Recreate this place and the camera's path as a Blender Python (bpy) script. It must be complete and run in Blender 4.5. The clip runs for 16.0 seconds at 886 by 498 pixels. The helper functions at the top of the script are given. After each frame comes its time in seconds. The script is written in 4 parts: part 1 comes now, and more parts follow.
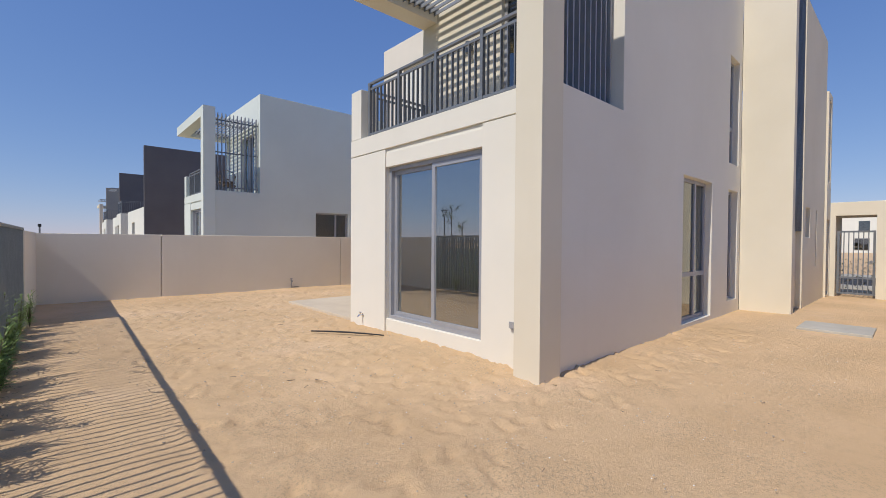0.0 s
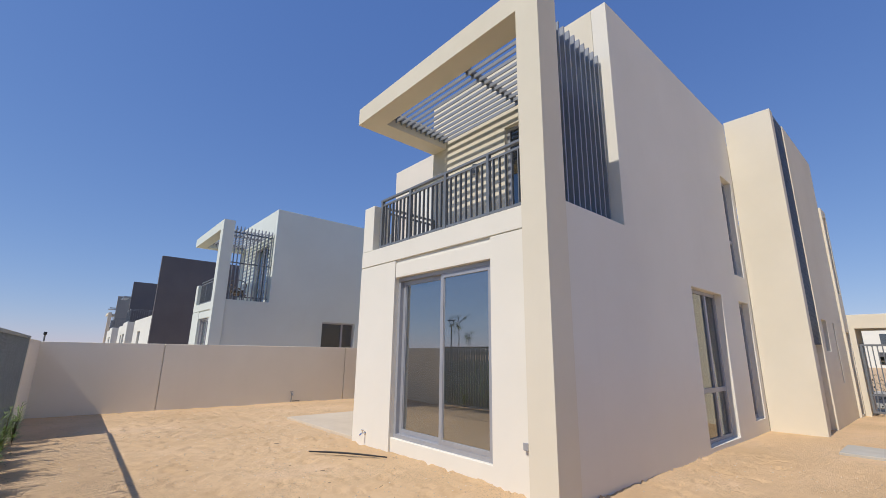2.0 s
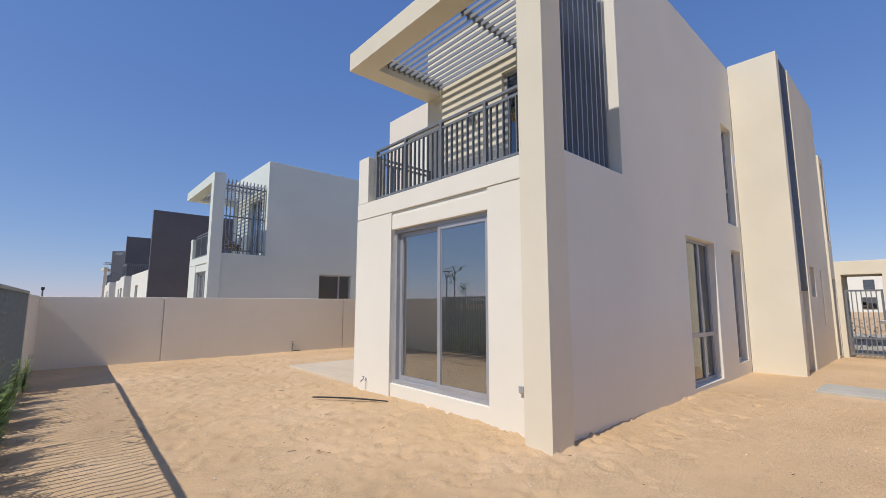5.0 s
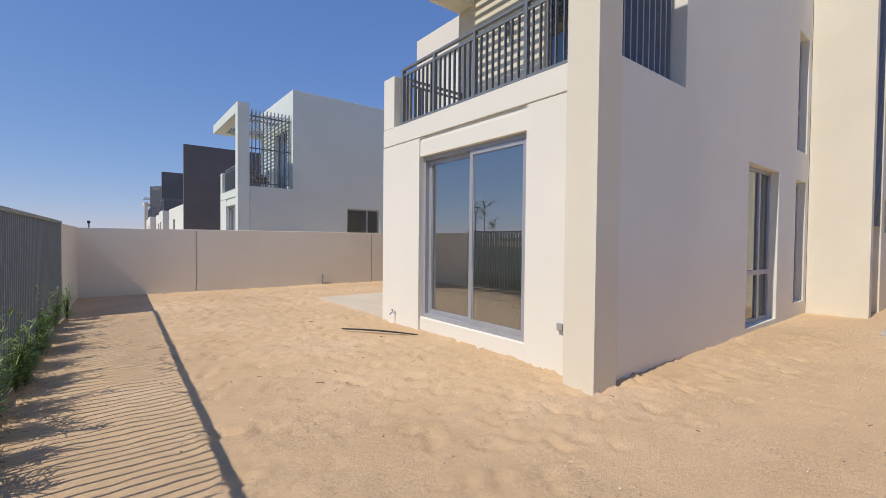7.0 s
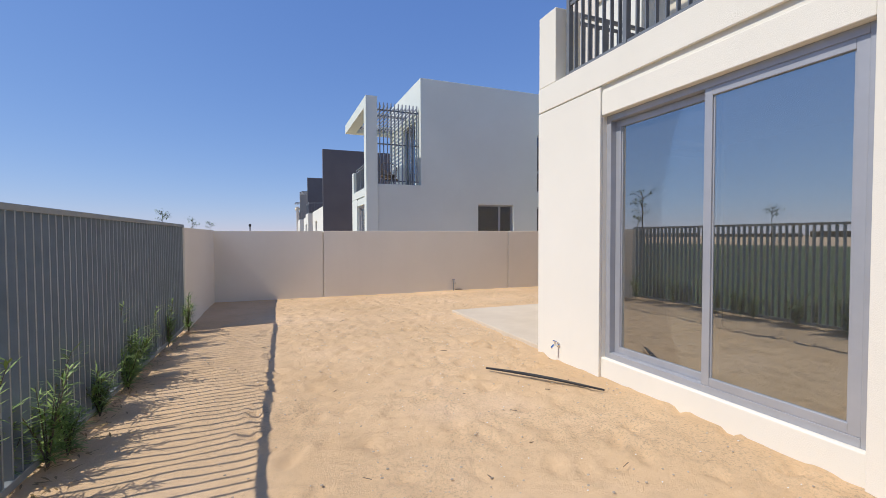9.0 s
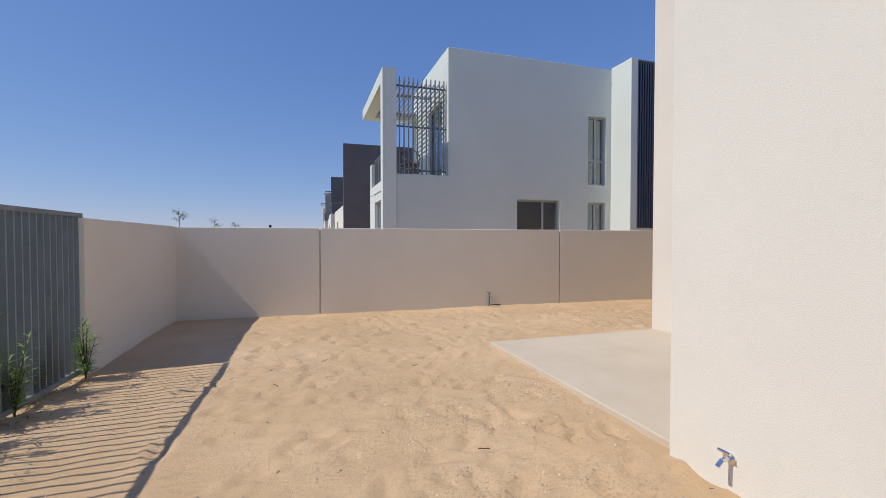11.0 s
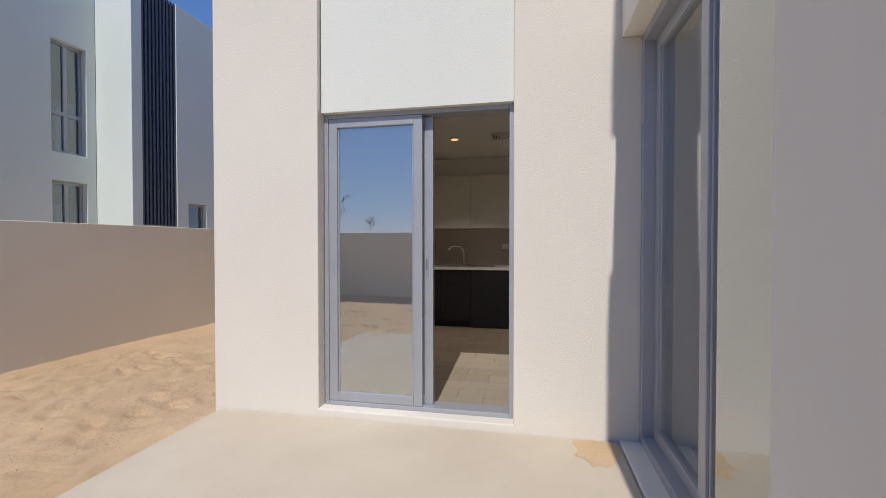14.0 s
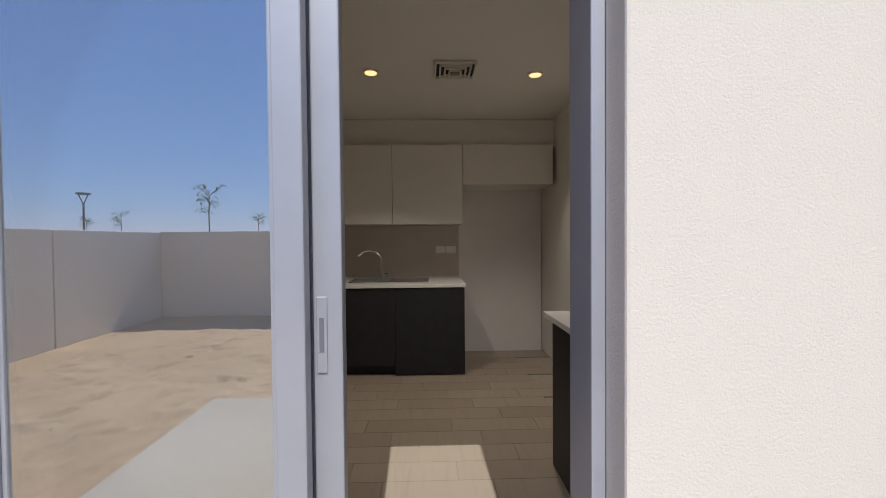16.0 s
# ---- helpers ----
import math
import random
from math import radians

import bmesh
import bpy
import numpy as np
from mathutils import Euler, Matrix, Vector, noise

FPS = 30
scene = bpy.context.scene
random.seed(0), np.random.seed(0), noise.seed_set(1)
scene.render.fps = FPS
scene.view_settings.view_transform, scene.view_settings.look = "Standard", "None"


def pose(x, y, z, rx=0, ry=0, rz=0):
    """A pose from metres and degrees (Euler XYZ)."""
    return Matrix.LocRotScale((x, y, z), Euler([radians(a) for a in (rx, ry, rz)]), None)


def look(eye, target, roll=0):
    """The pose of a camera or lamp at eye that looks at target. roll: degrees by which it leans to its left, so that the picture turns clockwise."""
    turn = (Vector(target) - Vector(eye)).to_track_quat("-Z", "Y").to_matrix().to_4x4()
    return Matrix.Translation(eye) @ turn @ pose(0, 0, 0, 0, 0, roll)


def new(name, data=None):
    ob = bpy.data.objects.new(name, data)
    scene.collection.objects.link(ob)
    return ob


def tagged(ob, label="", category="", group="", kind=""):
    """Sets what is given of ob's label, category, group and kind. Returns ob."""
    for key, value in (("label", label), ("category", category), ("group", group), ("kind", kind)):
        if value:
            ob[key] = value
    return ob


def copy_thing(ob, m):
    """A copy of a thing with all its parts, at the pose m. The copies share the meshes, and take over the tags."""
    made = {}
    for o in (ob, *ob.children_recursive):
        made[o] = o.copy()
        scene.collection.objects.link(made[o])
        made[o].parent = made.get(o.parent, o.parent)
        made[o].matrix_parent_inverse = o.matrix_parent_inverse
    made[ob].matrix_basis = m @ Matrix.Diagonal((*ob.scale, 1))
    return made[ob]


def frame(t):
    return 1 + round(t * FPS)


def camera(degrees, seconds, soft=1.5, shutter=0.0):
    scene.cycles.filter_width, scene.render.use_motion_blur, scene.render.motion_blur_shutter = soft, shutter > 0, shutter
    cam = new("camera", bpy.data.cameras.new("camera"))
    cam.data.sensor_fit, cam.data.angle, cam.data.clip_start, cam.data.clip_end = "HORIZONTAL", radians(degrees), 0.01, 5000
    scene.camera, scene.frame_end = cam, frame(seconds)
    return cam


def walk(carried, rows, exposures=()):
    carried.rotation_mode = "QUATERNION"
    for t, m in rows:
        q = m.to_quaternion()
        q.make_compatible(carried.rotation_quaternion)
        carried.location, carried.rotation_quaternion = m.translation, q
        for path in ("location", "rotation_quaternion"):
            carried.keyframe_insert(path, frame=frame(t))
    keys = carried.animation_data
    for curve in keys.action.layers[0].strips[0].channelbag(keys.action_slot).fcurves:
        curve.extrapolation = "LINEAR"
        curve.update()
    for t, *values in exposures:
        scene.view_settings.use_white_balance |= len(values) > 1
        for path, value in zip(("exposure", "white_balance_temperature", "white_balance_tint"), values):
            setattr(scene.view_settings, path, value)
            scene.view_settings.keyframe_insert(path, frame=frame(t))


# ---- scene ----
cam = camera(91.8, 16.0, 0.85)
PATH = [
    (0, (0.189, 0.11, 1.461), (1.53, 1.593, 1.427), 0.4),
    (0.5, (0.19, 0.121, 1.476), (1.514, 1.62, 1.446), 0.4),
    (1, (0.17, 0.119, 1.477), (1.488, 1.621, 1.551), 0.5),
    (1.5, (0.14, 0.107, 1.471), (1.447, 1.598, 1.732), 0.6),
    (2, (0.155, 0.114, 1.466), (1.432, 1.579, 1.936), 0.8),
    (2.5, (0.108, 0.117, 1.468), (1.354, 1.529, 2.138), 0.9),
    (3, (0.112, 0.095, 1.454), (1.334, 1.479, 2.224), 0.9),
    (3.5, (0.138, 0.111, 1.442), (1.353, 1.49, 2.231), 1.0),
    (4, (0.136, 0.138, 1.452), (1.39, 1.546, 2.119), 0.5),
    (4.5, (0.132, 0.123, 1.47), (1.428, 1.577, 1.927), 0.3),
    (5, (0.138, 0.139, 1.465), (1.462, 1.617, 1.714), 0.1),
    (7.5, (0.478, 0.829, 1.397), (1.666, 2.436, 1.325), -0.0),
    (8, (0.602, 1.302, 1.463), (1.662, 2.996, 1.386), -0.1),
    (8.5, (0.845, 1.836, 1.45), (1.668, 3.658, 1.389), -0.4),
    (9, (1.076, 2.45, 1.45), (1.814, 4.308, 1.391), -0.2),
    (9.5, (1.253, 3.031, 1.434), (1.907, 4.92, 1.373), -0.2),
    (12, (2.522, 6.025, 1.372), (3.131, 7.929, 1.334), -0.0),
    (12.5, (2.823, 6.565, 1.373), (3.975, 8.211, 1.33), 0.0),
    (13, (3.133, 7.042, 1.345), (4.683, 8.306, 1.309), 0.2),
    (13.5, (3.500, 7.381, 1.355), (5.329, 8.191, 1.322), 0.0),
    (14, (3.946, 7.589, 1.355), (5.907, 7.980, 1.325), 0.0),
    (14.5, (4.454, 7.828, 1.400), (6.452, 7.877, 1.344), -0.1),
    (15, (4.960, 7.966, 1.439), (6.959, 7.945, 1.390), -0.4),
    (15.5, (5.495, 8.061, 1.432), (7.493, 8.010, 1.384), -0.6),
    (16, (6.074, 8.084, 1.410), (8.072, 8.022, 1.367), -0.5),
]
walk(cam, [(t, look(eye, target, roll)) for t, eye, target, roll in PATH],
     [(0.0, 0.08, 6900, 10), (3.0, 0.15, 6900, 10), (5.0, 0.12, 6900, 10), (7.5, 0.18, 6850, 10), (9.5, 0.3, 6750, 10), (12.0, -0.06, 6750, 10), (13.5, -0.02, 6550, 10), (15.0, 0.15, 6350, 11), (16.0, 0.36, 6200, 11)])

# ---- world, sun ----
SUN_EL, SUN_AZ = radians(51), math.atan2(-0.03, -1.0)   # elevation; heading of the sun in the plan
wd = bpy.data.worlds.new("world")
scene.world = wd
wd.use_nodes = True
wn = wd.node_tree.nodes
sky = wn.new("ShaderNodeTexSky")
sky.sky_type, sky.sun_disc = "NISHITA", False
sky.sun_elevation, sky.sun_rotation = SUN_EL, math.pi / 2 - SUN_AZ
sky.air_density, sky.dust_density, sky.ozone_density, sky.altitude = 1.0, 0.0, 6.0, 0
hue = wn.new("ShaderNodeMix")          # the deep dry-air blue of the desert sky
hue.data_type, hue.blend_type = "RGBA", "MULTIPLY"
hue.inputs[0].default_value, hue.inputs[7].default_value = 1.0, (0.75, 0.885, 1.12, 1)
wd.node_tree.links.new(sky.outputs[0], hue.inputs[6])
part, join = wn.new("ShaderNodeSeparateColor"), wn.new("ShaderNodeCombineColor")
wd.node_tree.links.new(hue.outputs[2], part.inputs[0])
# dust haze evens out the sky: per channel, overhead value, its new value and how much contrast towards the horizon is left
for k, (old, high, power) in enumerate(((0.63, 0.71, 0.80), (1.26, 1.40, 0.65), (3.0, 3.55, 0.44))):
    ratio, bent, level = (wn.new("ShaderNodeMath") for _ in range(3))
    ratio.operation, bent.operation, level.operation = "DIVIDE", "POWER", "MULTIPLY"
    ratio.inputs[1].default_value, bent.inputs[1].default_value, level.inputs[1].default_value = old, power, high
    wd.node_tree.links.new(part.outputs[k], ratio.inputs[0])
    wd.node_tree.links.new(ratio.outputs[0], bent.inputs[0])
    wd.node_tree.links.new(bent.outputs[0], level.inputs[0])
    wd.node_tree.links.new(level.outputs[0], join.inputs[k])
wd.node_tree.links.new(join.outputs[0], wn["Background"].inputs[0])
wn["Background"].inputs[1].default_value = 0.125
sun_dir = Vector((math.cos(SUN_AZ) * math.cos(SUN_EL), math.sin(SUN_AZ) * math.cos(SUN_EL), math.sin(SUN_EL)))
sun_data = bpy.data.lights.new("sun", "SUN")
sun_data.energy, sun_data.angle, sun_data.color = 3.2, radians(0.5), (1.0, 0.96, 0.90)
sun = new("sun", sun_data)
sun.matrix_world = look(tuple(sun_dir * 40), (0, 0, 0))


# ---- materials ----
def material(name, rough=0.8, metal=0.0, spec=0.5):
    m = bpy.data.materials.new(name)
    m.use_nodes = True
    b = m.node_tree.nodes["Principled BSDF"]
    b.inputs["Roughness"].default_value = rough
    b.inputs["Metallic"].default_value = metal
    b.inputs["Specular IOR Level"].default_value = spec
    return m, m.node_tree.nodes, m.node_tree.links, b


def noise_tex(n, l, scale, detail=4.0, rough=0.55, stretch=None):
    co = n.new("ShaderNodeNewGeometry")
    t = n.new("ShaderNodeTexNoise")
    t.inputs["Scale"].default_value, t.inputs["Detail"].default_value, t.inputs["Roughness"].default_value = scale, detail, rough
    if stretch:
        mp = n.new("ShaderNodeMapping")
        mp.inputs["Scale"].default_value = stretch
        l.new(co.outputs["Position"], mp.inputs[0])
        l.new(mp.outputs[0], t.inputs["Vector"])
    else:
        l.new(co.outputs["Position"], t.inputs["Vector"])
    return t.outputs["Fac"]


def ramp(n, l, fac, stops):
    r = n.new("ShaderNodeValToRGB")
    while len(r.color_ramp.elements) < len(stops):
        r.color_ramp.elements.new(0.5)
    for e, (p, c) in zip(r.color_ramp.elements, stops):
        e.position, e.color = p, (*c, 1)
    l.new(fac, r.inputs[0])
    return r.outputs[0]


def mixed(n, l, a, b, fac, mode="MIX"):
    x = n.new("ShaderNodeMix")
    x.data_type, x.blend_type = "RGBA", mode
    for s, v in ((x.inputs[6], a), (x.inputs[7], b), (x.inputs[0], fac)):
        if isinstance(v, (int, float)):
            s.default_value = v
        elif isinstance(v, tuple):
            s.default_value = (*v, 1)
        else:
            l.new(v, s)
    return x.outputs[2]


def bump(n, l, b, height, strength, dist):
    k = n.new("ShaderNodeBump")
    k.inputs["Strength"].default_value, k.inputs["Distance"].default_value = strength, dist
    l.new(height, k.inputs["Height"])
    l.new(k.outputs[0], b.inputs["Normal"])


def stucco(name, light, dark, grain=0.5):
    m, n, l, b = material(name, 0.92, 0, 0.2)
    big = noise_tex(n, l, 0.7, 5)
    streak = noise_tex(n, l, 1.6, 4, 0.6, (1.5, 1.5, 0.18))
    c = ramp(n, l, big, [(0.3, dark), (0.72, light)])
    c = mixed(n, l, c, tuple(v * 0.93 for v in dark), ramp(n, l, streak, [(0.58, (0, 0, 0)), (0.8, (0.22, 0.22, 0.22))]))
    l.new(c, b.inputs["Base Color"])
    bump(n, l, b, noise_tex(n, l, 140, 5, 0.65), grain, 0.0045)
    return m


def plain(name, colour, rough=0.5, metal=0.0, vary=0.12, scale=14.0, bumpy=0.0):
    m, n, l, b = material(name, rough, metal)
    f = noise_tex(n, l, scale, 4)
    l.new(ramp(n, l, f, [(0.25, tuple(v * (1 - vary) for v in colour)), (0.75, tuple(min(1, v * (1 + vary)) for v in colour))]), b.inputs["Base Color"])
    if bumpy:
        bump(n, l, b, noise_tex(n, l, scale * 6, 4), bumpy, 0.004)
    return m


def glass(name, tint, mirror, dust=0.0):
    m = bpy.data.materials.new(name)
    m.use_nodes = True
    n, l = m.node_tree.nodes, m.node_tree.links
    n.remove(n["Principled BSDF"])
    tr, gl, mx, fr, ad = (n.new("ShaderNode" + k) for k in ("BsdfTransparent", "BsdfGlossy", "MixShader", "Fresnel", "Math"))
    tr.inputs[0].default_value = (*tint, 1)
    gl.inputs[0].default_value = (0.92, 0.96, 0.97, 1)
    gl.inputs["Roughness"].default_value = 0.0
    fr.inputs[0].default_value = 1.5
    ad.operation, ad.use_clamp = "ADD", True
    ad.inputs[1].default_value = mirror
    l.new(fr.outputs[0], ad.inputs[0])
    l.new(ad.outputs[0], mx.inputs[0])
    l.new(tr.outputs[0], mx.inputs[1])
    l.new(gl.outputs[0], mx.inputs[2])
    film, grime = n.new("ShaderNodeMixShader"), n.new("ShaderNodeBsdfDiffuse")       # a thin even film of building dust
    grime.inputs[0].default_value = (0.72, 0.68, 0.62, 1)
    film.inputs[0].default_value = dust
    l.new(mx.outputs[0], film.inputs[1])
    l.new(grime.outputs[0], film.inputs[2])
    l.new(film.outputs[0], n["Material Output"].inputs[0])
    return m


def sand_material():
    m, n, l, b = material("sand", 0.95, 0, 0.15)
    c = ramp(n, l, noise_tex(n, l, 0.55, 6, 0.6), [(0.3, (0.60, 0.41, 0.235)), (0.55, (0.69, 0.485, 0.29)), (0.75, (0.76, 0.55, 0.36))])
    mid = noise_tex(n, l, 7, 6, 0.7)
    c = mixed(n, l, c, (0.47, 0.33, 0.205), ramp(n, l, mid, [(0.52, (0, 0, 0)), (0.8, (0.55, 0.55, 0.55))]))
    patch = ramp(n, l, noise_tex(n, l, 0.9, 3, 0.5), [(0.45, (0, 0, 0)), (0.62, (1, 1, 1))])
    grit = ramp(n, l, noise_tex(n, l, 48, 4, 0.75), [(0.5, (0, 0, 0)), (0.62, (0.6, 0.6, 0.6))])
    c = mixed(n, l, c, (0.33, 0.25, 0.17), mixed(n, l, patch, grit, 1.0, "MULTIPLY"))
    fine = noise_tex(n, l, 160, 3, 0.7)
    c = mixed(n, l, c, (0.78, 0.66, 0.50), ramp(n, l, fine, [(0.62, (0, 0, 0)), (0.78, (0.5, 0.5, 0.5))]))
    l.new(c, b.inputs["Base Color"])
    h = n.new("ShaderNodeMath")
    h.operation = "MULTIPLY_ADD"
    l.new(noise_tex(n, l, 26, 6, 0.7), h.inputs[0])
    h.inputs[1].default_value = 2.0
    l.new(fine, h.inputs[2])
    bump(n, l, b, h.outputs[0], 0.62, 0.012)
    return m


def grass_material():
    m, n, l, b = material("lawn", 0.9, 0, 0.2)
    c = ramp(n, l, noise_tex(n, l, 1.1, 6, 0.7), [(0.3, (0.045, 0.075, 0.022)), (0.7, (0.10, 0.13, 0.045))])
    l.new(c, b.inputs["Base Color"])
    bump(n, l, b, noise_tex(n, l, 40, 4, 0.8), 0.8, 0.03)
    return m


def leaf_material(name, lo, hi):
    m, n, l, b = material(name, 0.55, 0, 0.4)
    l.new(ramp(n, l, noise_tex(n, l, 9, 3), [(0.3, lo), (0.7, hi)]), b.inputs["Base Color"])
    return m


def concrete_material(name, lo, hi):
    m, n, l, b = material(name, 0.85, 0, 0.25)
    c = ramp(n, l, noise_tex(n, l, 1.3, 7, 0.65), [(0.3, lo), (0.7, hi)])
    c = mixed(n, l, c, tuple(v * 0.8 for v in lo), ramp(n, l, noise_tex(n, l, 22, 5, 0.7), [(0.6, (0, 0, 0)), (0.85, (0.4, 0.4, 0.4))]))
    l.new(c, b.inputs["Base Color"])
    bump(n, l, b, noise_tex(n, l, 60, 5), 0.25, 0.004)
    return m


def tile_material():
    m, n, l, b = material("porcelain_tile", 0.45, 0, 0.4)
    oi = n.new("ShaderNodeObjectInfo")
    base = ramp(n, l, oi.outputs["Random"], [(0.0, (0.29, 0.24, 0.185)), (1.0, (0.35, 0.295, 0.23))])
    c = mixed(n, l, base, (0.24, 0.20, 0.155), ramp(n, l, noise_tex(n, l, 6, 5, 0.6, (0.6, 5, 1)), [(0.5, (0, 0, 0)), (0.8, (0.5, 0.5, 0.5))]))
    l.new(c, b.inputs["Base Color"])
    return m


CREAM = stucco("cream_stucco", (0.75, 0.69, 0.565), (0.70, 0.64, 0.515))
WHITE = stucco("white_stucco", (0.77, 0.775, 0.72), (0.73, 0.735, 0.68))
SANDY = stucco("pale_beige_stucco", (0.77, 0.715, 0.63), (0.725, 0.67, 0.585))
OFFWHITE = stucco("off_white_stucco", (0.80, 0.765, 0.68), (0.76, 0.725, 0.64))
PALEGREEN = stucco("cool_white_stucco", (0.69, 0.74, 0.70), (0.65, 0.70, 0.66))
BEIGE = stucco("beige_wall_paint", (0.80, 0.745, 0.64), (0.75, 0.695, 0.59), 0.35)
GREIGE = stucco("grey_stucco", (0.34, 0.33, 0.31), (0.30, 0.29, 0.27), 0.3)
CHARCOAL = stucco("charcoal_stucco", (0.15, 0.145, 0.155), (0.13, 0.125, 0.135), 0.3)
ALU = plain("grey_aluminium", (0.39, 0.40, 0.43), 0.42, 0.3, 0.06, 5)
STEEL = plain("grey_painted_steel", (0.18, 0.195, 0.215), 0.5, 0.2, 0.1, 8)
FENCE = plain("dark_grey_fence_paint", (0.24, 0.265, 0.27), 0.5, 0.15, 0.12, 6)
RIBBED = plain("dark_blue_grey_cladding", (0.085, 0.10, 0.13), 0.5, 0.2, 0.1, 6)
PANE = glass("coated_glass", (0.66, 0.70, 0.71), 0.34, 0.035)
DOORPANE = glass("door_glass", (0.55, 0.58, 0.59), 0.48, 0.07)
WINPANE = glass("clear_glass", (0.30, 0.33, 0.34), 0.15)
SLAT = plain("light_grey_aluminium", (0.30, 0.32, 0.35), 0.45, 0.2, 0.08, 6)
SCREENPANE = glass("blue_tinted_glass", (0.28, 0.33, 0.40), 0.38, 0.03)
DARKPANE = glass("tinted_glass", (0.22, 0.24, 0.25), 0.16)
SAND = sand_material()
LAWN = grass_material()
CONCRETE = concrete_material("screed_concrete", (0.56, 0.47, 0.36), (0.64, 0.55, 0.43))
COVER = concrete_material("grey_concrete", (0.40, 0.38, 0.34), (0.50, 0.48, 0.43))
ASPHALT = concrete_material("asphalt", (0.05, 0.05, 0.052), (0.065, 0.064, 0.062))
KERB = concrete_material("kerb_concrete", (0.45, 0.44, 0.41), (0.55, 0.53, 0.50))
INSIDE = plain("white_interior_paint", (0.78, 0.76, 0.72), 0.8, 0, 0.02, 2)
LACQUER = plain("white_lacquer", (0.76, 0.73, 0.67), 0.35, 0, 0.02, 2)
DARKWOOD = plain("dark_espresso_laminate", (0.018, 0.016, 0.02), 0.5, 0, 0.25, 10)
QUARTZ = plain("white_quartz", (0.78, 0.77, 0.74), 0.25, 0, 0.05, 30)
SPLASH = plain("beige_splashback", (0.46, 0.40, 0.34), 0.35, 0, 0.05, 6)
CHROME = plain("chrome", (0.75, 0.76, 0.78), 0.15, 1.0, 0.03, 5)
STONE = plain("warm_gravel", (0.44, 0.37, 0.29), 0.9, 0, 0.3, 40)
BLACK = plain("black_rubber", (0.02, 0.02, 0.022), 0.55, 0, 0.2, 20)
GROUT = plain("grout", (0.36, 0.33, 0.29), 0.9, 0, 0.1, 20)
TILE = tile_material()
LEAF = leaf_material("shrub_leaf", (0.13, 0.22, 0.045), (0.30, 0.40, 0.13))
TREELEAF = leaf_material("tree_leaf", (0.07, 0.12, 0.035), (0.15, 0.21, 0.07))
LITTER = leaf_material("fallen_leaf", (0.20, 0.12, 0.045), (0.36, 0.24, 0.10))
DRYLEAF = leaf_material("dry_hedge_leaf", (0.12, 0.10, 0.045), (0.22, 0.17, 0.08))
BARK = plain("bark", (0.13, 0.10, 0.075), 0.9, 0, 0.3, 12, 0.6)


# ---- mesh helpers ----
def mesh_object(name, bm, mat, parent=None, bevel=0.0):
    me = bpy.data.meshes.new(name)
    bmesh.ops.recalc_face_normals(bm, faces=bm.faces)
    bm.to_mesh(me)
    bm.free()
    me.materials.append(mat)
    ob = new(name, me)
    if parent:
        ob.parent = parent
    if bevel:
        mod = ob.modifiers.new("edge", "BEVEL")
        mod.width, mod.segments, mod.limit_method = bevel, 2, "ANGLE"
    return ob


def add_box(bm, x0, x1, y0, y1, z0, z1):
    v = [bm.verts.new((x, y, z)) for z in (z0, z1) for x, y in ((x0, y0), (x1, y0), (x1, y1), (x0, y1))]
    for f in ((0, 3, 2, 1), (4, 5, 6, 7), (0, 1, 5, 4), (1, 2, 6, 5), (2, 3, 7, 6), (3, 0, 4, 7)):
        bm.faces.new([v[i] for i in f])


def boxes(name, list_of, mat, parent=None, bevel=0.0):
    bm = bmesh.new()
    for b in list_of:
        add_box(bm, *b)
    return mesh_object(name, bm, mat, parent, bevel)


def cut_wall(name, axis, a0, a1, u0, u1, z0, z1, holes, mat, parent=None, bevel=0.008):
    """A wall between a0 and a1 across its thickness ('x' or 'y'), along u and z, with openings (u0, u1, z0, z1) through it."""
    us = sorted({u0, u1, *[min(max(h[k], u0), u1) for h in holes for k in (0, 1)]})
    zs = sorted({z0, z1, *[min(max(h[k], z0), z1) for h in holes for k in (2, 3)]})
    solid = lambda i, j: (0 <= i < len(us) - 1 and 0 <= j < len(zs) - 1 and not any(
        h[0] < (us[i] + us[i + 1]) / 2 < h[1] and h[2] < (zs[j] + zs[j + 1]) / 2 < h[3] for h in holes))
    bm = bmesh.new()
    at = {}

    def vert(u, a, z):
        k = (u, a, z)
        if k not in at:
            at[k] = bm.verts.new((a, u, z) if axis == "x" else (u, a, z))
        return at[k]

    for i in range(len(us) - 1):
        for j in range(len(zs) - 1):
            if not solid(i, j):
                continue
            ua, ub, za, zb = us[i], us[i + 1], zs[j], zs[j + 1]
            for a in (a0, a1):
                bm.faces.new([vert(ua, a, za), vert(ub, a, za), vert(ub, a, zb), vert(ua, a, zb)])
            if not solid(i - 1, j):
                bm.faces.new([vert(ua, a0, za), vert(ua, a1, za), vert(ua, a1, zb), vert(ua, a0, zb)])
            if not solid(i + 1, j):
                bm.faces.new([vert(ub, a0, za), vert(ub, a1, za), vert(ub, a1, zb), vert(ub, a0, zb)])
            if not solid(i, j - 1):
                bm.faces.new([vert(ua, a0, za), vert(ub, a0, za), vert(ub, a1, za), vert(ua, a1, za)])
            if not solid(i, j + 1):
                bm.faces.new([vert(ua, a0, zb), vert(ub, a0, zb), vert(ub, a1, zb), vert(ua, a1, zb)])
    bmesh.ops.dissolve_limit(bm, angle_limit=0.01, verts=bm.verts, edges=bm.edges)
    return mesh_object(name, bm, mat, parent, bevel)


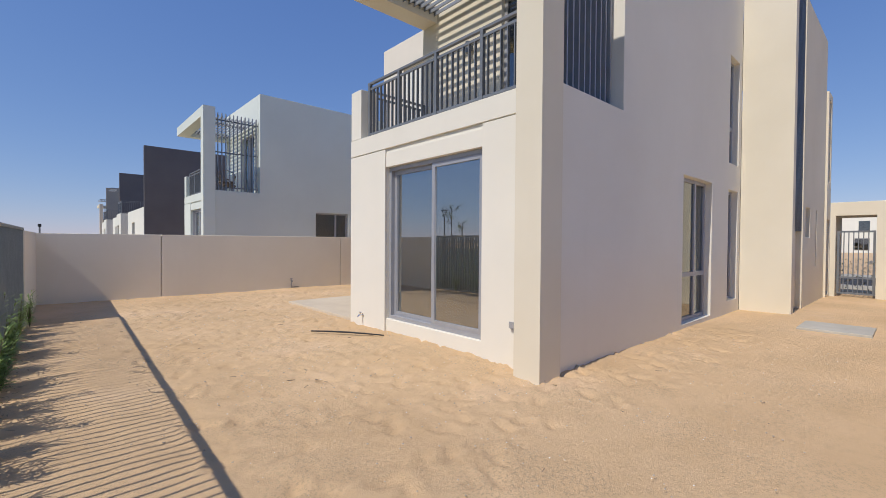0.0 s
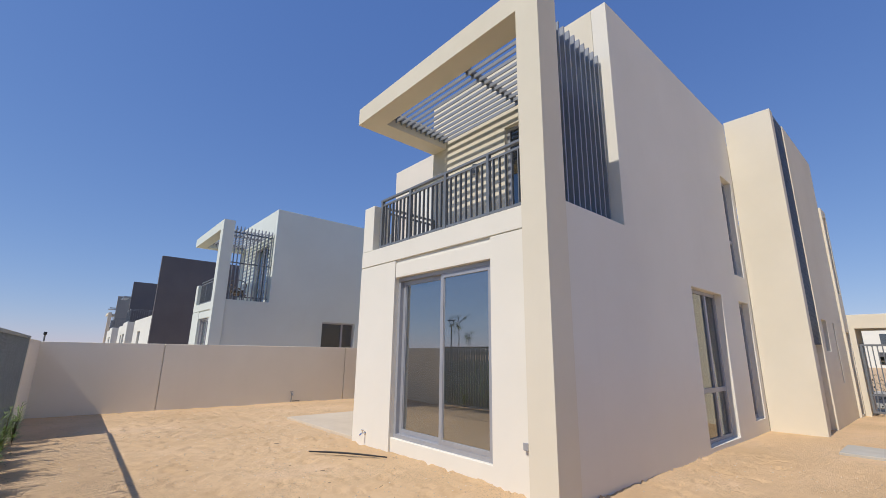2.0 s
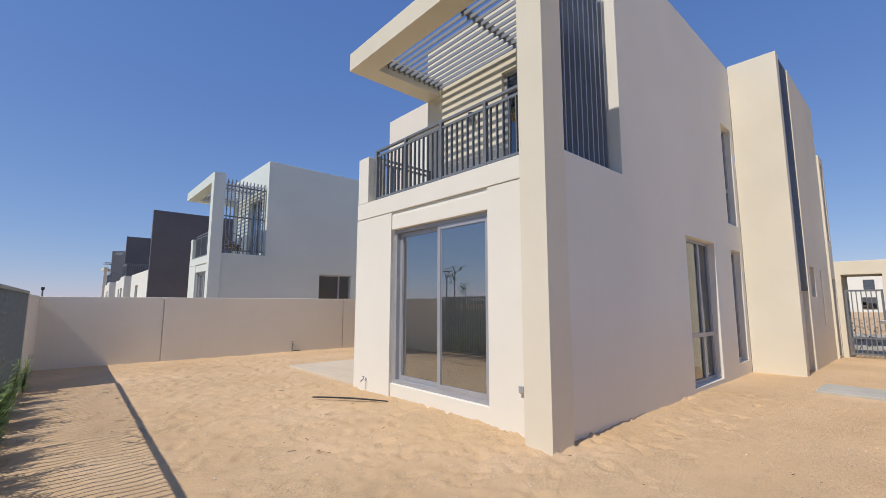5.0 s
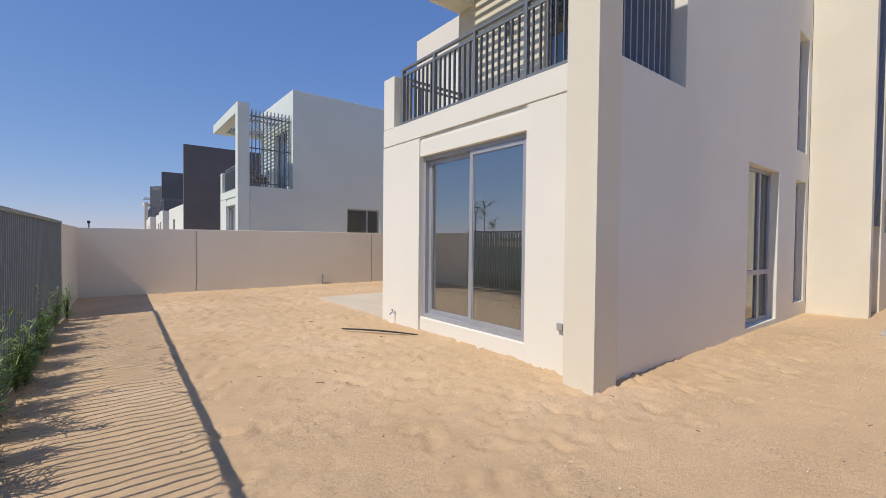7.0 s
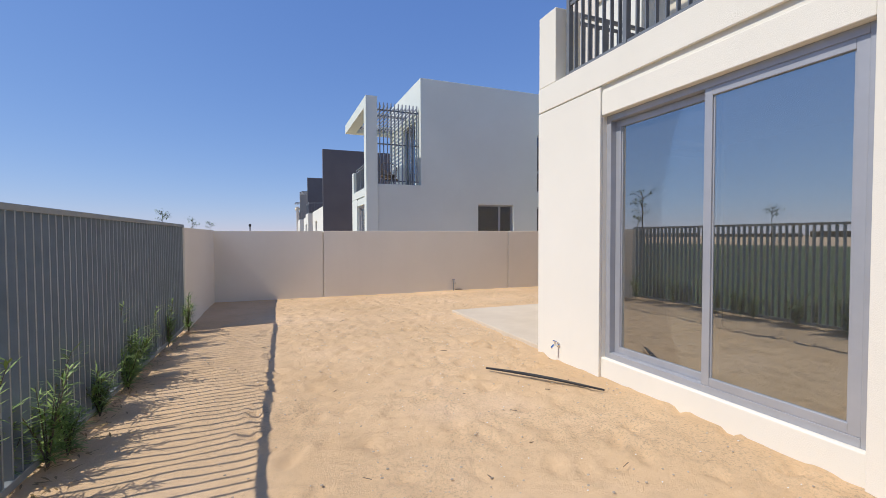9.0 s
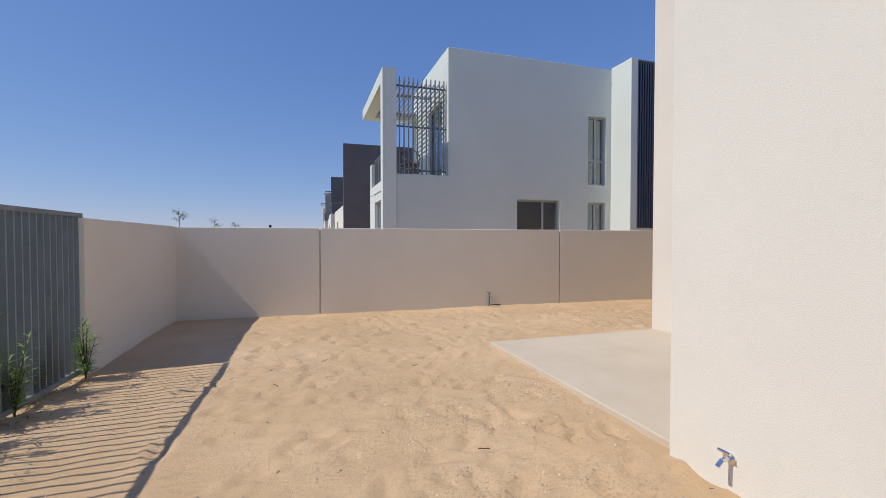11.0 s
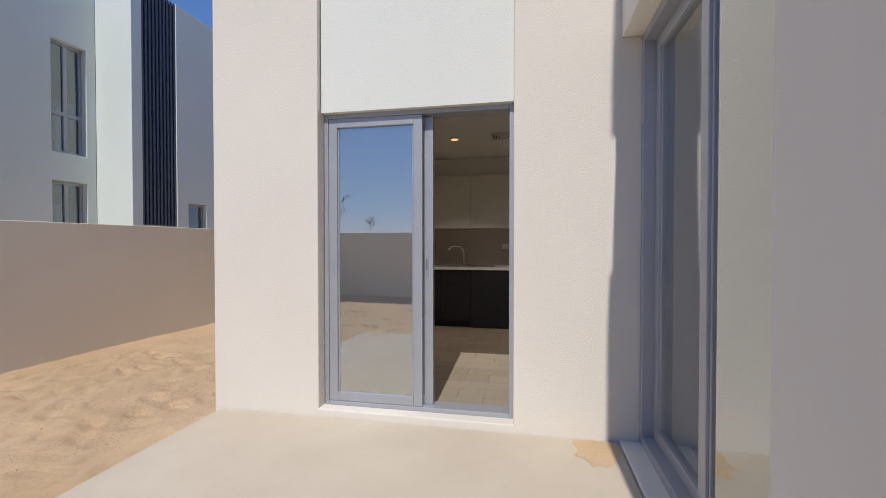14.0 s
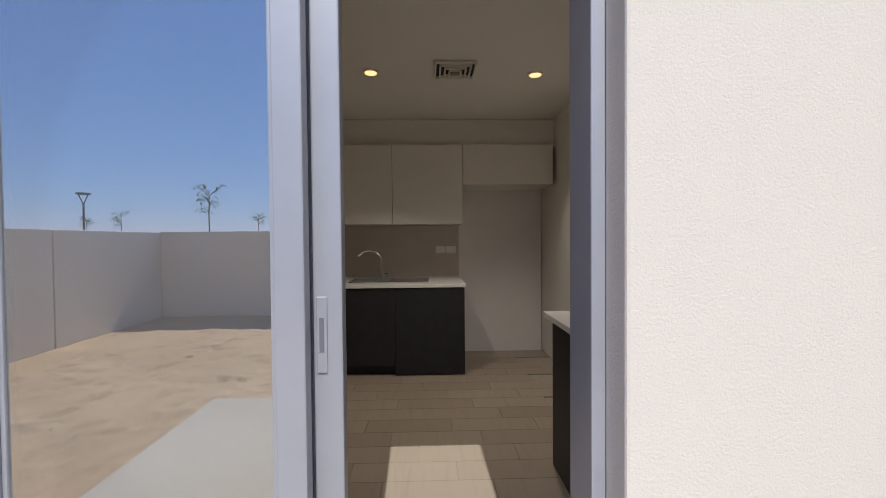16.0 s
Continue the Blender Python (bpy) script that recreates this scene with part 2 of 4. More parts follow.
def oriented(axis, a0, a1, u0, u1, z0, z1):
    return (a0, a1, u0, u1, z0, z1) if axis == "x" else (u0, u1, a0, a1, z0, z1)


def leaf_frame(name, axis, a, u0, u1, z0, z1, w, d, parent, pane=PANE, mat=ALU, gap=0.0):
    """A framed sash: four mitre-butted bars round one pane; the pane is a child of the frame."""
    fr = boxes(name, [oriented(axis, a, a + d, u0, u0 + w, z0, z1), oriented(axis, a, a + d, u1 - w, u1, z0, z1),
                      oriented(axis, a, a + d, u0 + w, u1 - w, z0, z0 + w), oriented(axis, a, a + d, u0 + w, u1 - w, z1 - w, z1),
                      oriented(axis, a + d * 0.3, a + d * 0.7, u0 + w, u0 + w + 0.012, z0 + w, z1 - w),
                      oriented(axis, a + d * 0.3, a + d * 0.7, u1 - w - 0.012, u1 - w, z0 + w, z1 - w)], mat, parent, 0.004)
    boxes("pane", [oriented(axis, a + d * 0.45, a + d * 0.55, u0 + w * 0.9, u1 - w * 0.9, z0 + w * 0.9, z1 - w * 0.9)], pane, fr)
    return fr


def tube(bm, pts, r, sides=8):
    rings = []
    for i, p in enumerate(pts):
        p = Vector(p)
        t = (Vector(pts[min(i + 1, len(pts) - 1)]) - Vector(pts[max(i - 1, 0)])).normalized()
        s = t.cross(Vector((0.31, 0.17, 0.94)) if abs(t.z) < 0.9 else Vector((1, 0, 0))).normalized()
        q = t.cross(s)
        rr = r[i] if isinstance(r, (list, tuple)) else r
        rings.append([bm.verts.new(p + (s * math.cos(2 * math.pi * k / sides) + q * math.sin(2 * math.pi * k / sides)) * rr) for k in range(sides)])
    for a, b in zip(rings, rings[1:]):
        for k in range(sides):
            bm.faces.new([a[k], a[(k + 1) % sides], b[(k + 1) % sides], b[k]])
    bm.faces.new(rings[0][::-1])
    bm.faces.new(rings[-1])


# ---- plan ----
XW, XK, XB, XT = 4.20, 6.92, 5.82, 11.48          # west fronts: living wing, kitchen, balcony room, stair tower
YS, YN, YK, YT = 2.77, 7.0, 10.03, 1.85          # living south and north, kitchen north, tower south
XE, LOW, TOP = 15.9, -0.3, 6.95
FENCE_X, FENCE_END, WALL_H = -0.22, 10.1, 1.59


def wall_y(x):
    """South face of the north boundary wall, which runs a little askew of the house."""
    return 13.092 - 0.0214 * x


def fence_x(y):
    """Line of the west fence, square to the north wall."""
    return FENCE_X + 0.0214 * (y - FENCE_END)


# ---- ground: one sheet of sand to the horizon ----
def ground_sheet():
    def steps(lo, hi, fine, far):
        core = np.arange(lo, hi + fine / 2, fine)
        out, d, a = [], fine, hi
        while a < far:
            d *= 1.35
            a += d
            out.append(a)
        out2, d, a = [], fine, lo
        while a > -far:
            d *= 1.35
            a -= d
            out2.append(a)
        return np.array(out2[::-1] + list(core) + out)

    xs, ys = steps(-0.6, 9.0, 0.05, 2500), steps(-0.4, 13.2, 0.05, 2500)
    rnd = random.Random(4)
    prints = [(rnd.uniform(0.9, 8.5), rnd.uniform(1.8, 12.8), rnd.uniform(0, 3.14), rnd.uniform(0.45, 1.0)) for _ in range(1500)]
    X, Y = np.meshgrid(xs, ys)
    Z = np.zeros_like(X)
    inside = (X > -0.7) & (X < 19) & (Y > -1) & (Y < 13.8)
    for i, j in np.argwhere(inside):
        p = Vector((X[i, j], Y[i, j], 0))
        n1 = noise.noise(p * 0.45) * 0.03
        n2 = (noise.noise(p * 3.1) * 0.014 + noise.noise(p * 7.3) * 0.007) * (0.35 + 0.65 * min(1, max(0, (p.y - 1.5) / 2)))
        Z[i, j] = n1 + n2
    for cx, cy, ang, s in prints:
        i0, i1 = np.searchsorted(ys, (cy - 0.25, cy + 0.25))
        j0, j1 = np.searchsorted(xs, (cx - 0.25, cx + 0.25))
        dx, dy = X[i0:i1, j0:j1] - cx, Y[i0:i1, j0:j1] - cy
        u = (dx * math.cos(ang) + dy * math.sin(ang)) / (0.13 * s)
        v = (-dx * math.sin(ang) + dy * math.cos(ang)) / (0.06 * s)
        r = np.sqrt(u * u + v * v)
        Z[i0:i1, j0:j1] += -0.027 * s * np.exp(-r ** 4) + 0.014 * s * np.exp(-((r - 1.45) / 0.35) ** 2)
    # hollow under the patio, the house and the paving beyond the gate
    Z -= np.where((X > 4.32) & (X < 7.0) & (Y > 7.0) & (Y < 9.9), 0.09, 0)
    Z -= np.where((X > XW + 0.1) & (X < 15.6) & (Y > YS + 0.1) & (Y < YN), 0.25, 0)
    Z -= np.where((X > XK + 0.1) & (X < 15.6) & (Y > YN - 0.2) & (Y < YK - 0.1), 0.25, 0)
    Z -= np.where((X < -0.75) | (X > 18) | (Y > 13.6) | (Y < -1.2), 0.06, 0)
    nx, ny = len(xs), len(ys)
    co = np.stack([X, Y, Z], -1).reshape(-1, 3)
    a = (np.arange(ny - 1)[:, None] * nx + np.arange(nx - 1)[None]).reshape(-1)
    faces = np.stack([a, a + 1, a + nx + 1, a + nx], -1)
    me = bpy.data.meshes.new("ground")
    me.from_pydata(co.tolist(), [], faces.tolist())
    me.polygons.foreach_set("use_smooth", np.ones(len(me.polygons), bool))
    me.materials.append(SAND)
    tagged(new("ground", me), "trodden pale orange desert sand of an unfinished garden", "sand", kind="structure")


ground_sheet()
tagged(boxes("lawn", [(-60, -0.75, -60, 120, -0.2, -0.02)], LAWN), "green park lawn outside the garden fence", "lawn", kind="structure")
tagged(boxes("patio", [(4.24, XK - 0.004, YN + 0.004, 9.98, -0.25, 0.045)], CONCRETE, None, 0.012), "bare beige screed patio slab beside the kitchen door", "patio", kind="structure")
tagged(boxes("manhole_cover", [(9.7, 10.65, 0.56, 1.5, -0.1, 0.03)], COVER, None, 0.01), "grey concrete cover slab lying in the sand", "cover slab", kind="structure")
tagged(boxes("road", [(20.5, 27.5, -200, 200, -0.2, -0.03)], ASPHALT), "dark asphalt street beyond the side gate", "road", kind="structure")
tagged(boxes("kerb", [(20.3, 20.5, -200, 200, -0.2, 0.08), (27.5, 27.7, -200, 200, -0.2, 0.08)], KERB, None, 0.01), "pale concrete kerbs along the street", "kerb", kind="structure")


# ---- boundary walls ----
def boundary():
    holder = tagged(new("wall_north"), "beige rendered garden boundary wall in precast panels", "boundary wall", kind="structure")
    for a, b in ((-0.42, 2.193), (2.215, 7.192), (7.214, 12.2), (12.222, 16.9)):
        o = boxes("panel", [(0, b - a, 0, 0.2, LOW, WALL_H)], BEIGE, holder, 0.008)
        o.matrix_basis = pose(a, wall_y(a), 0, 0, 0, -1.226)
    o = boxes("joint_filler", [(0, 17.2, 0.04, 0.16, LOW, WALL_H - 0.03)], BEIGE, holder)
    o.matrix_basis = pose(-0.4, wall_y(-0.4), 0, 0, 0, -1.226)
    w = boxes("wall_west", [(-0.2, 0.0, 0, wall_y(-0.2) - FENCE_END - 0.012, LOW, WALL_H + 0.012)], BEIGE, None, 0.01)
    w.matrix_basis = pose(FENCE_X + 0.035, FENCE_END, 0, 0, 0, -1.226)
    tagged(w, "beige rendered end wall beside the metal fence", "boundary wall", kind="structure")
    s = boxes("wall_south", [(-0.5, 16.8, -1.25, -1.05, LOW, WALL_H)], BEIGE, None, 0.01)
    tagged(s, "beige rendered garden boundary wall", "boundary wall", kind="structure")


boundary()


def fence():
    root = tagged(new("fence"), "dark grey metal garden fence with upright slats", "fence", kind="structure")
    y0, y1 = -0.94, FENCE_END - 0.01
    boxes("rail", [(FENCE_X - 0.012, FENCE_X + 0.03, y0, y1, 1.605, 1.645)], FENCE, root, 0.004)
    boxes("rail", [(FENCE_X - 0.02, FENCE_X + 0.03, y0, y1, 0.04, 0.09)], FENCE, root, 0.004)
    boxes("plinth", [(FENCE_X - 0.12, FENCE_X + 0.06, y0, y1, LOW, -0.03)], KERB, root, 0.008)
    bm = bmesh.new()
    add_box(bm, -0.045, 0.022, -0.0075, 0.0075, 0.09, 1.605)
    first = mesh_object("slat", bm, FENCE, root)
    n = int((y1 - y0) / 0.095)
    first.location = (FENCE_X, y0 + 0.03, 0)
    for k in range(1, n + 1):
        o = new("slat", first.data)
        o.parent = root
        o.location = (FENCE_X, y0 + 0.03 + k * 0.095, 0)
    root.matrix_basis = pose(FENCE_X, FENCE_END, 0, 0, 0, -1.226) @ pose(-FENCE_X, -FENCE_END, 0)


fence()


# ---- the house ----
def railing(parent, axis, a, u0, u1, z0, z1, posts, step=0.11):
    r = boxes("railing", [oriented(axis, a - 0.025, a + 0.025, u0, u1, z1 - 0.035, z1), oriented(axis, a - 0.015, a + 0.015, u0, u1, z1 - 0.13, z1 - 0.095),
                          oriented(axis, a - 0.02, a + 0.02, u0, u1, z0 + 0.05, z0 + 0.085)]
              + [oriented(axis, a - 0.028, a + 0.028, u - 0.025, u + 0.025, z0, z1 - 0.035) for u in posts], STEEL, parent)
    bm = bmesh.new()
    add_box(bm, *oriented(axis, -0.02, 0.02, -0.007, 0.007, z0 + 0.085, z1 - 0.13))
    me = None
    u = u0 + step
    while u < u1 - 0.04:
        if all(abs(u - p) > 0.035 for p in posts):
            if me is None:
                o = mesh_object("baluster", bm, STEEL, r)
                me = o.data
            else:
                o = new("baluster", me)
                o.parent = r
            o.location = (a, u, 0) if axis == "x" else (u, a, 0)
        u += step
    return r


def sliding_door(parent, axis, a, u0, u1, z0, z1, inward, w=0.06, name="sliding_door"):
    """Outer frame with two overlapping glazed leaves."""
    d = 0.05 * inward
    fr = boxes(name, [oriented(axis, min(a, a + 3 * d), max(a, a + 3 * d), *b) for b in
                      ((u0, u0 + w, z0, z1), (u1 - w, u1, z0, z1), (u0 + w, u1 - w, z0, z0 + w), (u0 + w, u1 - w, z1 - w, z1))], ALU, parent, 0.004)
    return fr


def build_house():
    root = tagged(new("house"), "modern two-storey cream stucco villa with pergola balcony", "house")
    # living wing: west front
    cut_wall("wall", "x", XW, XW + 0.25, YS + 0.252, YN, LOW, 3.25, [(3.79, 5.92, 0.20, 2.66)], OFFWHITE, root)
    for b in ((5.92, YN, LOW, 2.945), (YS + 0.303, 3.79, LOW, 2.945), (YS + 0.303, YN, 2.96, 3.248)):
        boxes("trim", [(XW - 0.035, XW - 0.002, *b)], OFFWHITE, root, 0.006)
    boxes("trim", [(XW - 0.02, XW - 0.002, 3.795, 5.915, 2.66, 2.89)], OFFWHITE, root, 0.006)
    # south front with the screen notch
    cut_wall("wall", "y", YS, YS + 0.25, 4.296, XT, LOW, TOP,
             [(4.0, XB, 3.23, 9), (8.05, 9.55, 0.08, 2.62), (10.6, 11.28, 0.26, 2.59), (10.6, 11.28, 3.15, 5.38)], OFFWHITE, root)
    # pier and pergola frame
    boxes("portal", [(3.895, 4.28, YS - 0.06, YS + 0.28, LOW, 6.12), (3.895, 4.28, YS + 0.28, 6.97, 5.78, 6.12), (4.28, XB - 0.003, 6.57, 6.97, 5.78, 6.12)], CREAM, root)
    boxes("joint_filler", [(4.281, 4.294, YS + 0.02, YS + 0.2, LOW, 3.22)], STEEL, root)
    # north front of the living wing
    cut_wall("wall", "y", YN - 0.25, YN, XW + 0.252, XK, LOW, 3.25, [(5.15, 7.1, 0.06, 2.68)], OFFWHITE, root)
    # balcony floor, upper rooms
    boxes("balcony_floor", [(XW + 0.252, XB, YS + 0.252, YN - 0.252, 2.98, 3.2)], CONCRETE, root)
    boxes("parapet", [(XW - 0.03, XW + 0.33, YN - 0.33, YN - 0.002, 3.254, 4.11)], OFFWHITE, root, 0.008)
    boxes("kerb", [(XW + 0.333, XB - 0.003, YN - 0.25, YN - 0.002, 3.2, 3.36)], OFFWHITE, root, 0.008)
    railing(root, "y", YN - 0.12, XW + 0.335, XB - 0.01, 3.36, 4.22, (XW + 0.37, 5.1, XB - 0.05))
    cut_wall("wall", "x", XB, XB + 0.25, YS + 0.252, YN, 3.2, TOP, [(3.4, 4.9, 3.22, 5.6)], CREAM, root)
    cut_wall("wall", "y", YN - 0.25, YN, XB + 0.252, XK, 3.254, TOP - 0.05, [], CREAM, root)
    # kitchen wing
    cut_wall("wall", "x", XK + 0.002, XK + 0.25, YN - 0.248, YK, LOW, TOP - 0.3, [(7.69, 9.14, 0.10, 5.9)], SANDY, root)
    boxes("lintel_panel", [(XK + 0.05, XK + 0.2, 7.693, 9.132, 2.335, 5.897)], WHITE, root)
    cut_wall("wall", "y", YK - 0.25, YK, XK + 0.252, XE, LOW, TOP - 0.3, [], CREAM, root)
    # tower and east part
    cut_wall("wall", "x", XT, XT + 0.25, YT, YS - 0.003, LOW, TOP + 0.05, [], CREAM, root)
    cut_wall("wall", "y", YT, YT + 0.25, XT + 0.252, XE, LOW, TOP + 0.05,
             [(11.72, 12.66, LOW - 1, 9), (13.0, 13.6, 1.62, 2.32), (14.45, 14.65, 0.9, 2.32)], CREAM, root)
    boxes("recess_panel", [(11.72, 12.66, YT + 0.12, YT + 0.22, LOW, 1.75)], CREAM, root)
    boxes("cladding", [(11.723, 12.657, YT + 0.1, YT + 0.2, 1.75, TOP + 0.04)], RIBBED, root)
    bm = bmesh.new()
    add_box(bm, 0, 0.05, YT + 0.02, YT + 0.1, 1.75, TOP + 0.04)
    first = mesh_object("cladding_rib", bm, RIBBED, root)
    first.location = (11.74, 0, 0)
    for k in range(1, 10):
        o = new("cladding_rib", first.data)
        o.parent, o.location = root, (11.74 + k * 0.096, 0, 0)
    cut_wall("wall", "y", YT - 0.05, YT + 0.2, XE + 0.003, 16.62, LOW, 5.65, [(16.0, 16.55, 0.06, 2.15), (16.05, 16.45, 3.2, 5.45)], CREAM, root)
    cut_wall("wall", "x", 16.37, 16.62, YT + 0.202, YK, LOW, 5.65, [], CREAM, root)
    boxes("door", [(16.0, 16.55, YT + 0.05, YT + 0.1, 0.06, 2.15)], STEEL, root)
    # slabs and roof
    boxes("floor", [(XW + 0.252, 16.36, YS + 0.252, YN - 0.252, -0.28, 0.10)], TILE, root)
    boxes("floor", [(XK + 0.252, 16.36, YN - 0.25, YK - 0.252, -0.28, 0.092),
                    (XT + 0.26, 16.36, YT + 0.252, YS + 0.25, -0.28, 0.09)], GROUT, root)
    boxes("ceiling", [(XB, 16.36, YS + 0.252, YN - 0.252, 2.75, 3.0), (XK + 0.252, 16.36, YN - 0.25, YK - 0.252, 2.67, 3.0), (XT + 0.26, 16.36, YT + 0.252, YS + 0.25, 2.75, 3.0),
                      (XW + 0.252, XB - 0.002, YS + 0.252, YN - 0.252, 2.75, 2.978)], INSIDE, root)
    boxes("roof", [(XB + 0.252, 16.36, YS + 0.252, YN - 0.252, 6.3, 6.5), (XK + 0.252, 16.36, YN - 0.25, YK - 0.252, 6.3, 6.49), (XT + 0.26, 15.6, YT + 0.252, YS + 0.25, 6.3, 6.5)], CONCRETE, root)
    cut_wall("partition", "x", XK + 0.252, XK + 0.35, YS + 0.255, YN - 0.255, 0.1, 2.75, [(3.6, 4.6, 0.1, 2.3)], INSIDE, root)
    boxes("partition", [(XK + 0.36, 11.2, YN - 0.35, YN - 0.24, 0.1, 2.748)], INSIDE, root)
    boxes("partition", [(11.1, 11.2, YN - 0.23, YK - 0.26, 0.093, 2.668)], INSIDE, root)
    boxes("partition", [(7.9, 8.0, YS + 0.26, YN - 0.26, 3.01, 6.29)], INSIDE, root)
    # pergola slats over the balcony and upright fins in the notch
    bm = bmesh.new()
    add_box(bm, -0.009, 0.009, YS + 0.285, 6.56, 5.885, 5.945)
    first = mesh_object("pergola_slat", bm, SLAT, root)
    first.location = (4.36, 0, 0)
    for k in range(1, 12):
        o = new("pergola_slat", first.data)
        o.parent, o.location = root, (4.36 + k * 0.126, 0, 0)
    for y in (4.5, 6.50):
        boxes("pergola_bearer", [(4.282, XB - 0.003, y, y + 0.06, 5.947, 6.03)], STEEL, root)
    bm = bmesh.new()
    add_box(bm, -0.012, 0.012, -0.04, 0.04, 3.235, 6.0)
    first = mesh_object("screen_fin", bm, SLAT, root)
    first.location = (4.42, YS + 0.19, 0)
    for k in range(1, 11):
        o = new("screen_fin", first.data)
        o.parent, o.location = root, (4.42 + k * 0.132, YS + 0.19, 0)
    for z in (3.35, 4.6, 5.75):
        boxes("screen_rail", [(4.312, XB - 0.002, YS + 0.232, YS + 0.262, z, z + 0.04)], STEEL, root)
    boxes("screen_pane", [(4.33, XB - 0.03, YS + 0.275, YS + 0.287, 3.26, 5.1)], SCREENPANE, root)
    railing(root, "x", XW + 0.10, YS + 0.285, 6.62, 3.255, 4.22, (3.09, 3.92, 4.82, 5.72, 6.58))
    # living room west slider
    fr = sliding_door(root, "x", XW + 0.05, 3.79, 5.92, 0.20, 2.66, 1)
    leaf_frame("leaf", "x", XW + 0.055, 3.85, 4.86, 0.26, 2.60, 0.065, 0.045, fr)
    leaf_frame("leaf", "x", XW + 0.115, 4.79, 5.86, 0.26, 2.60, 0.065, 0.045, fr)
    # living room north slider
    fr = sliding_door(root, "y", YN - 0.12, 5.15, 6.918, 0.06, 2.68, -1)
    leaf_frame("leaf", "y", YN - 0.17, 5.21, 5.95, 0.12, 2.62, 0.075, 0.045, fr)
    leaf_frame("leaf", "y", YN - 0.235, 5.84, 6.858, 0.12, 2.62, 0.075, 0.045, fr)
    # kitchen slider, half open
    fr = sliding_door(root, "x", XK + 0.10, 7.69, 9.135, 0.10, 2.335, 1, 0.034)
    leaf_frame("leaf", "x", XK + 0.105, 8.36, 9.10, 0.135, 2.30, 0.068, 0.045, fr, DOORPANE)
    lf = leaf_frame("leaf", "x", XK + 0.165, 8.29, 9.08, 0.135, 2.30, 0.068, 0.045, fr)
    boxes("handle", [(XK + 0.160, XK + 0.1645, 8.325, 8.35, 1.10, 1.28)], ALU, lf, 0.002)
    boxes("slot", [(XK + 0.1585, XK + 0.1598, 8.332, 8.343, 1.15, 1.23)], STEEL, lf)
    boxes("doorstep", [(XK + 0.03, XK + 0.25, 7.693, 9.132, LOW, 0.098)], CONCRETE, root, 0.006)
    # windows of the south front
    def window(axis, a, u0, u1, z0, z1, splits=(), cross=None, pane=WINPANE):
        w = boxes("window", [oriented(axis, a, a + 0.07, u0, u0 + 0.06, z0, z1), oriented(axis, a, a + 0.07, u1 - 0.06, u1, z0, z1),
                             oriented(axis, a, a + 0.07, u0 + 0.06, u1 - 0.06, z0, z0 + 0.06), oriented(axis, a, a + 0.07, u0 + 0.06, u1 - 0.06, z1 - 0.06, z1)]
                  + [oriented(axis, a, a + 0.07, u - 0.04, u + 0.04, z0 + 0.06, z1 - 0.06) for u in splits]
                  + ([oriented(axis, a - 0.003, a + 0.073, u0 + 0.06, u1 - 0.06, cross - 0.04, cross + 0.04)] if cross else []), ALU, root, 0.004)
        boxes("pane", [oriented(axis, a + 0.03, a + 0.042, u0 + 0.05, u1 - 0.05, z0 + 0.05, z1 - 0.05)], pane, w)

    window("y", YS + 0.12, 8.05, 9.55, 0.08, 2.62, (9.0,), 0.9)
    window("y", YS + 0.12, 10.6, 11.28, 0.26, 2.59, (10.95,))
    window("y", YS + 0.12, 10.6, 11.28, 3.15, 5.38, (10.95,), 3.95)
    window("y", YT + 0.1, 13.0, 13.6, 1.62, 2.32)
    window("y", YT + 0.1, 14.45, 14.65, 0.9, 2.32)
    window("y", YT + 0.03, 16.05, 16.45, 3.2, 5.45, (), 4.2)
    window("x", XB + 0.08, 3.4, 4.9, 3.22, 5.6, (4.15,), None, DARKPANE)
    return root


house = build_house()
neighbour = copy_thing(house, pose(0.1, 13.95, 0))
for pane in [c for c in neighbour.children if c.name.startswith("screen_pane")]:
    bpy.data.objects.remove(pane)
for part in neighbour.children_recursive:          # the neighbour is painted a cooler white
    if part.type == "MESH" and part.data.materials[0] in (CREAM, OFFWHITE, SANDY):
        part.material_slots[0].link = "OBJECT"
        part.material_slots[0].material = PALEGREEN
tagged(neighbour, "neighbouring two-storey white villa with slatted balcony screen", "house")


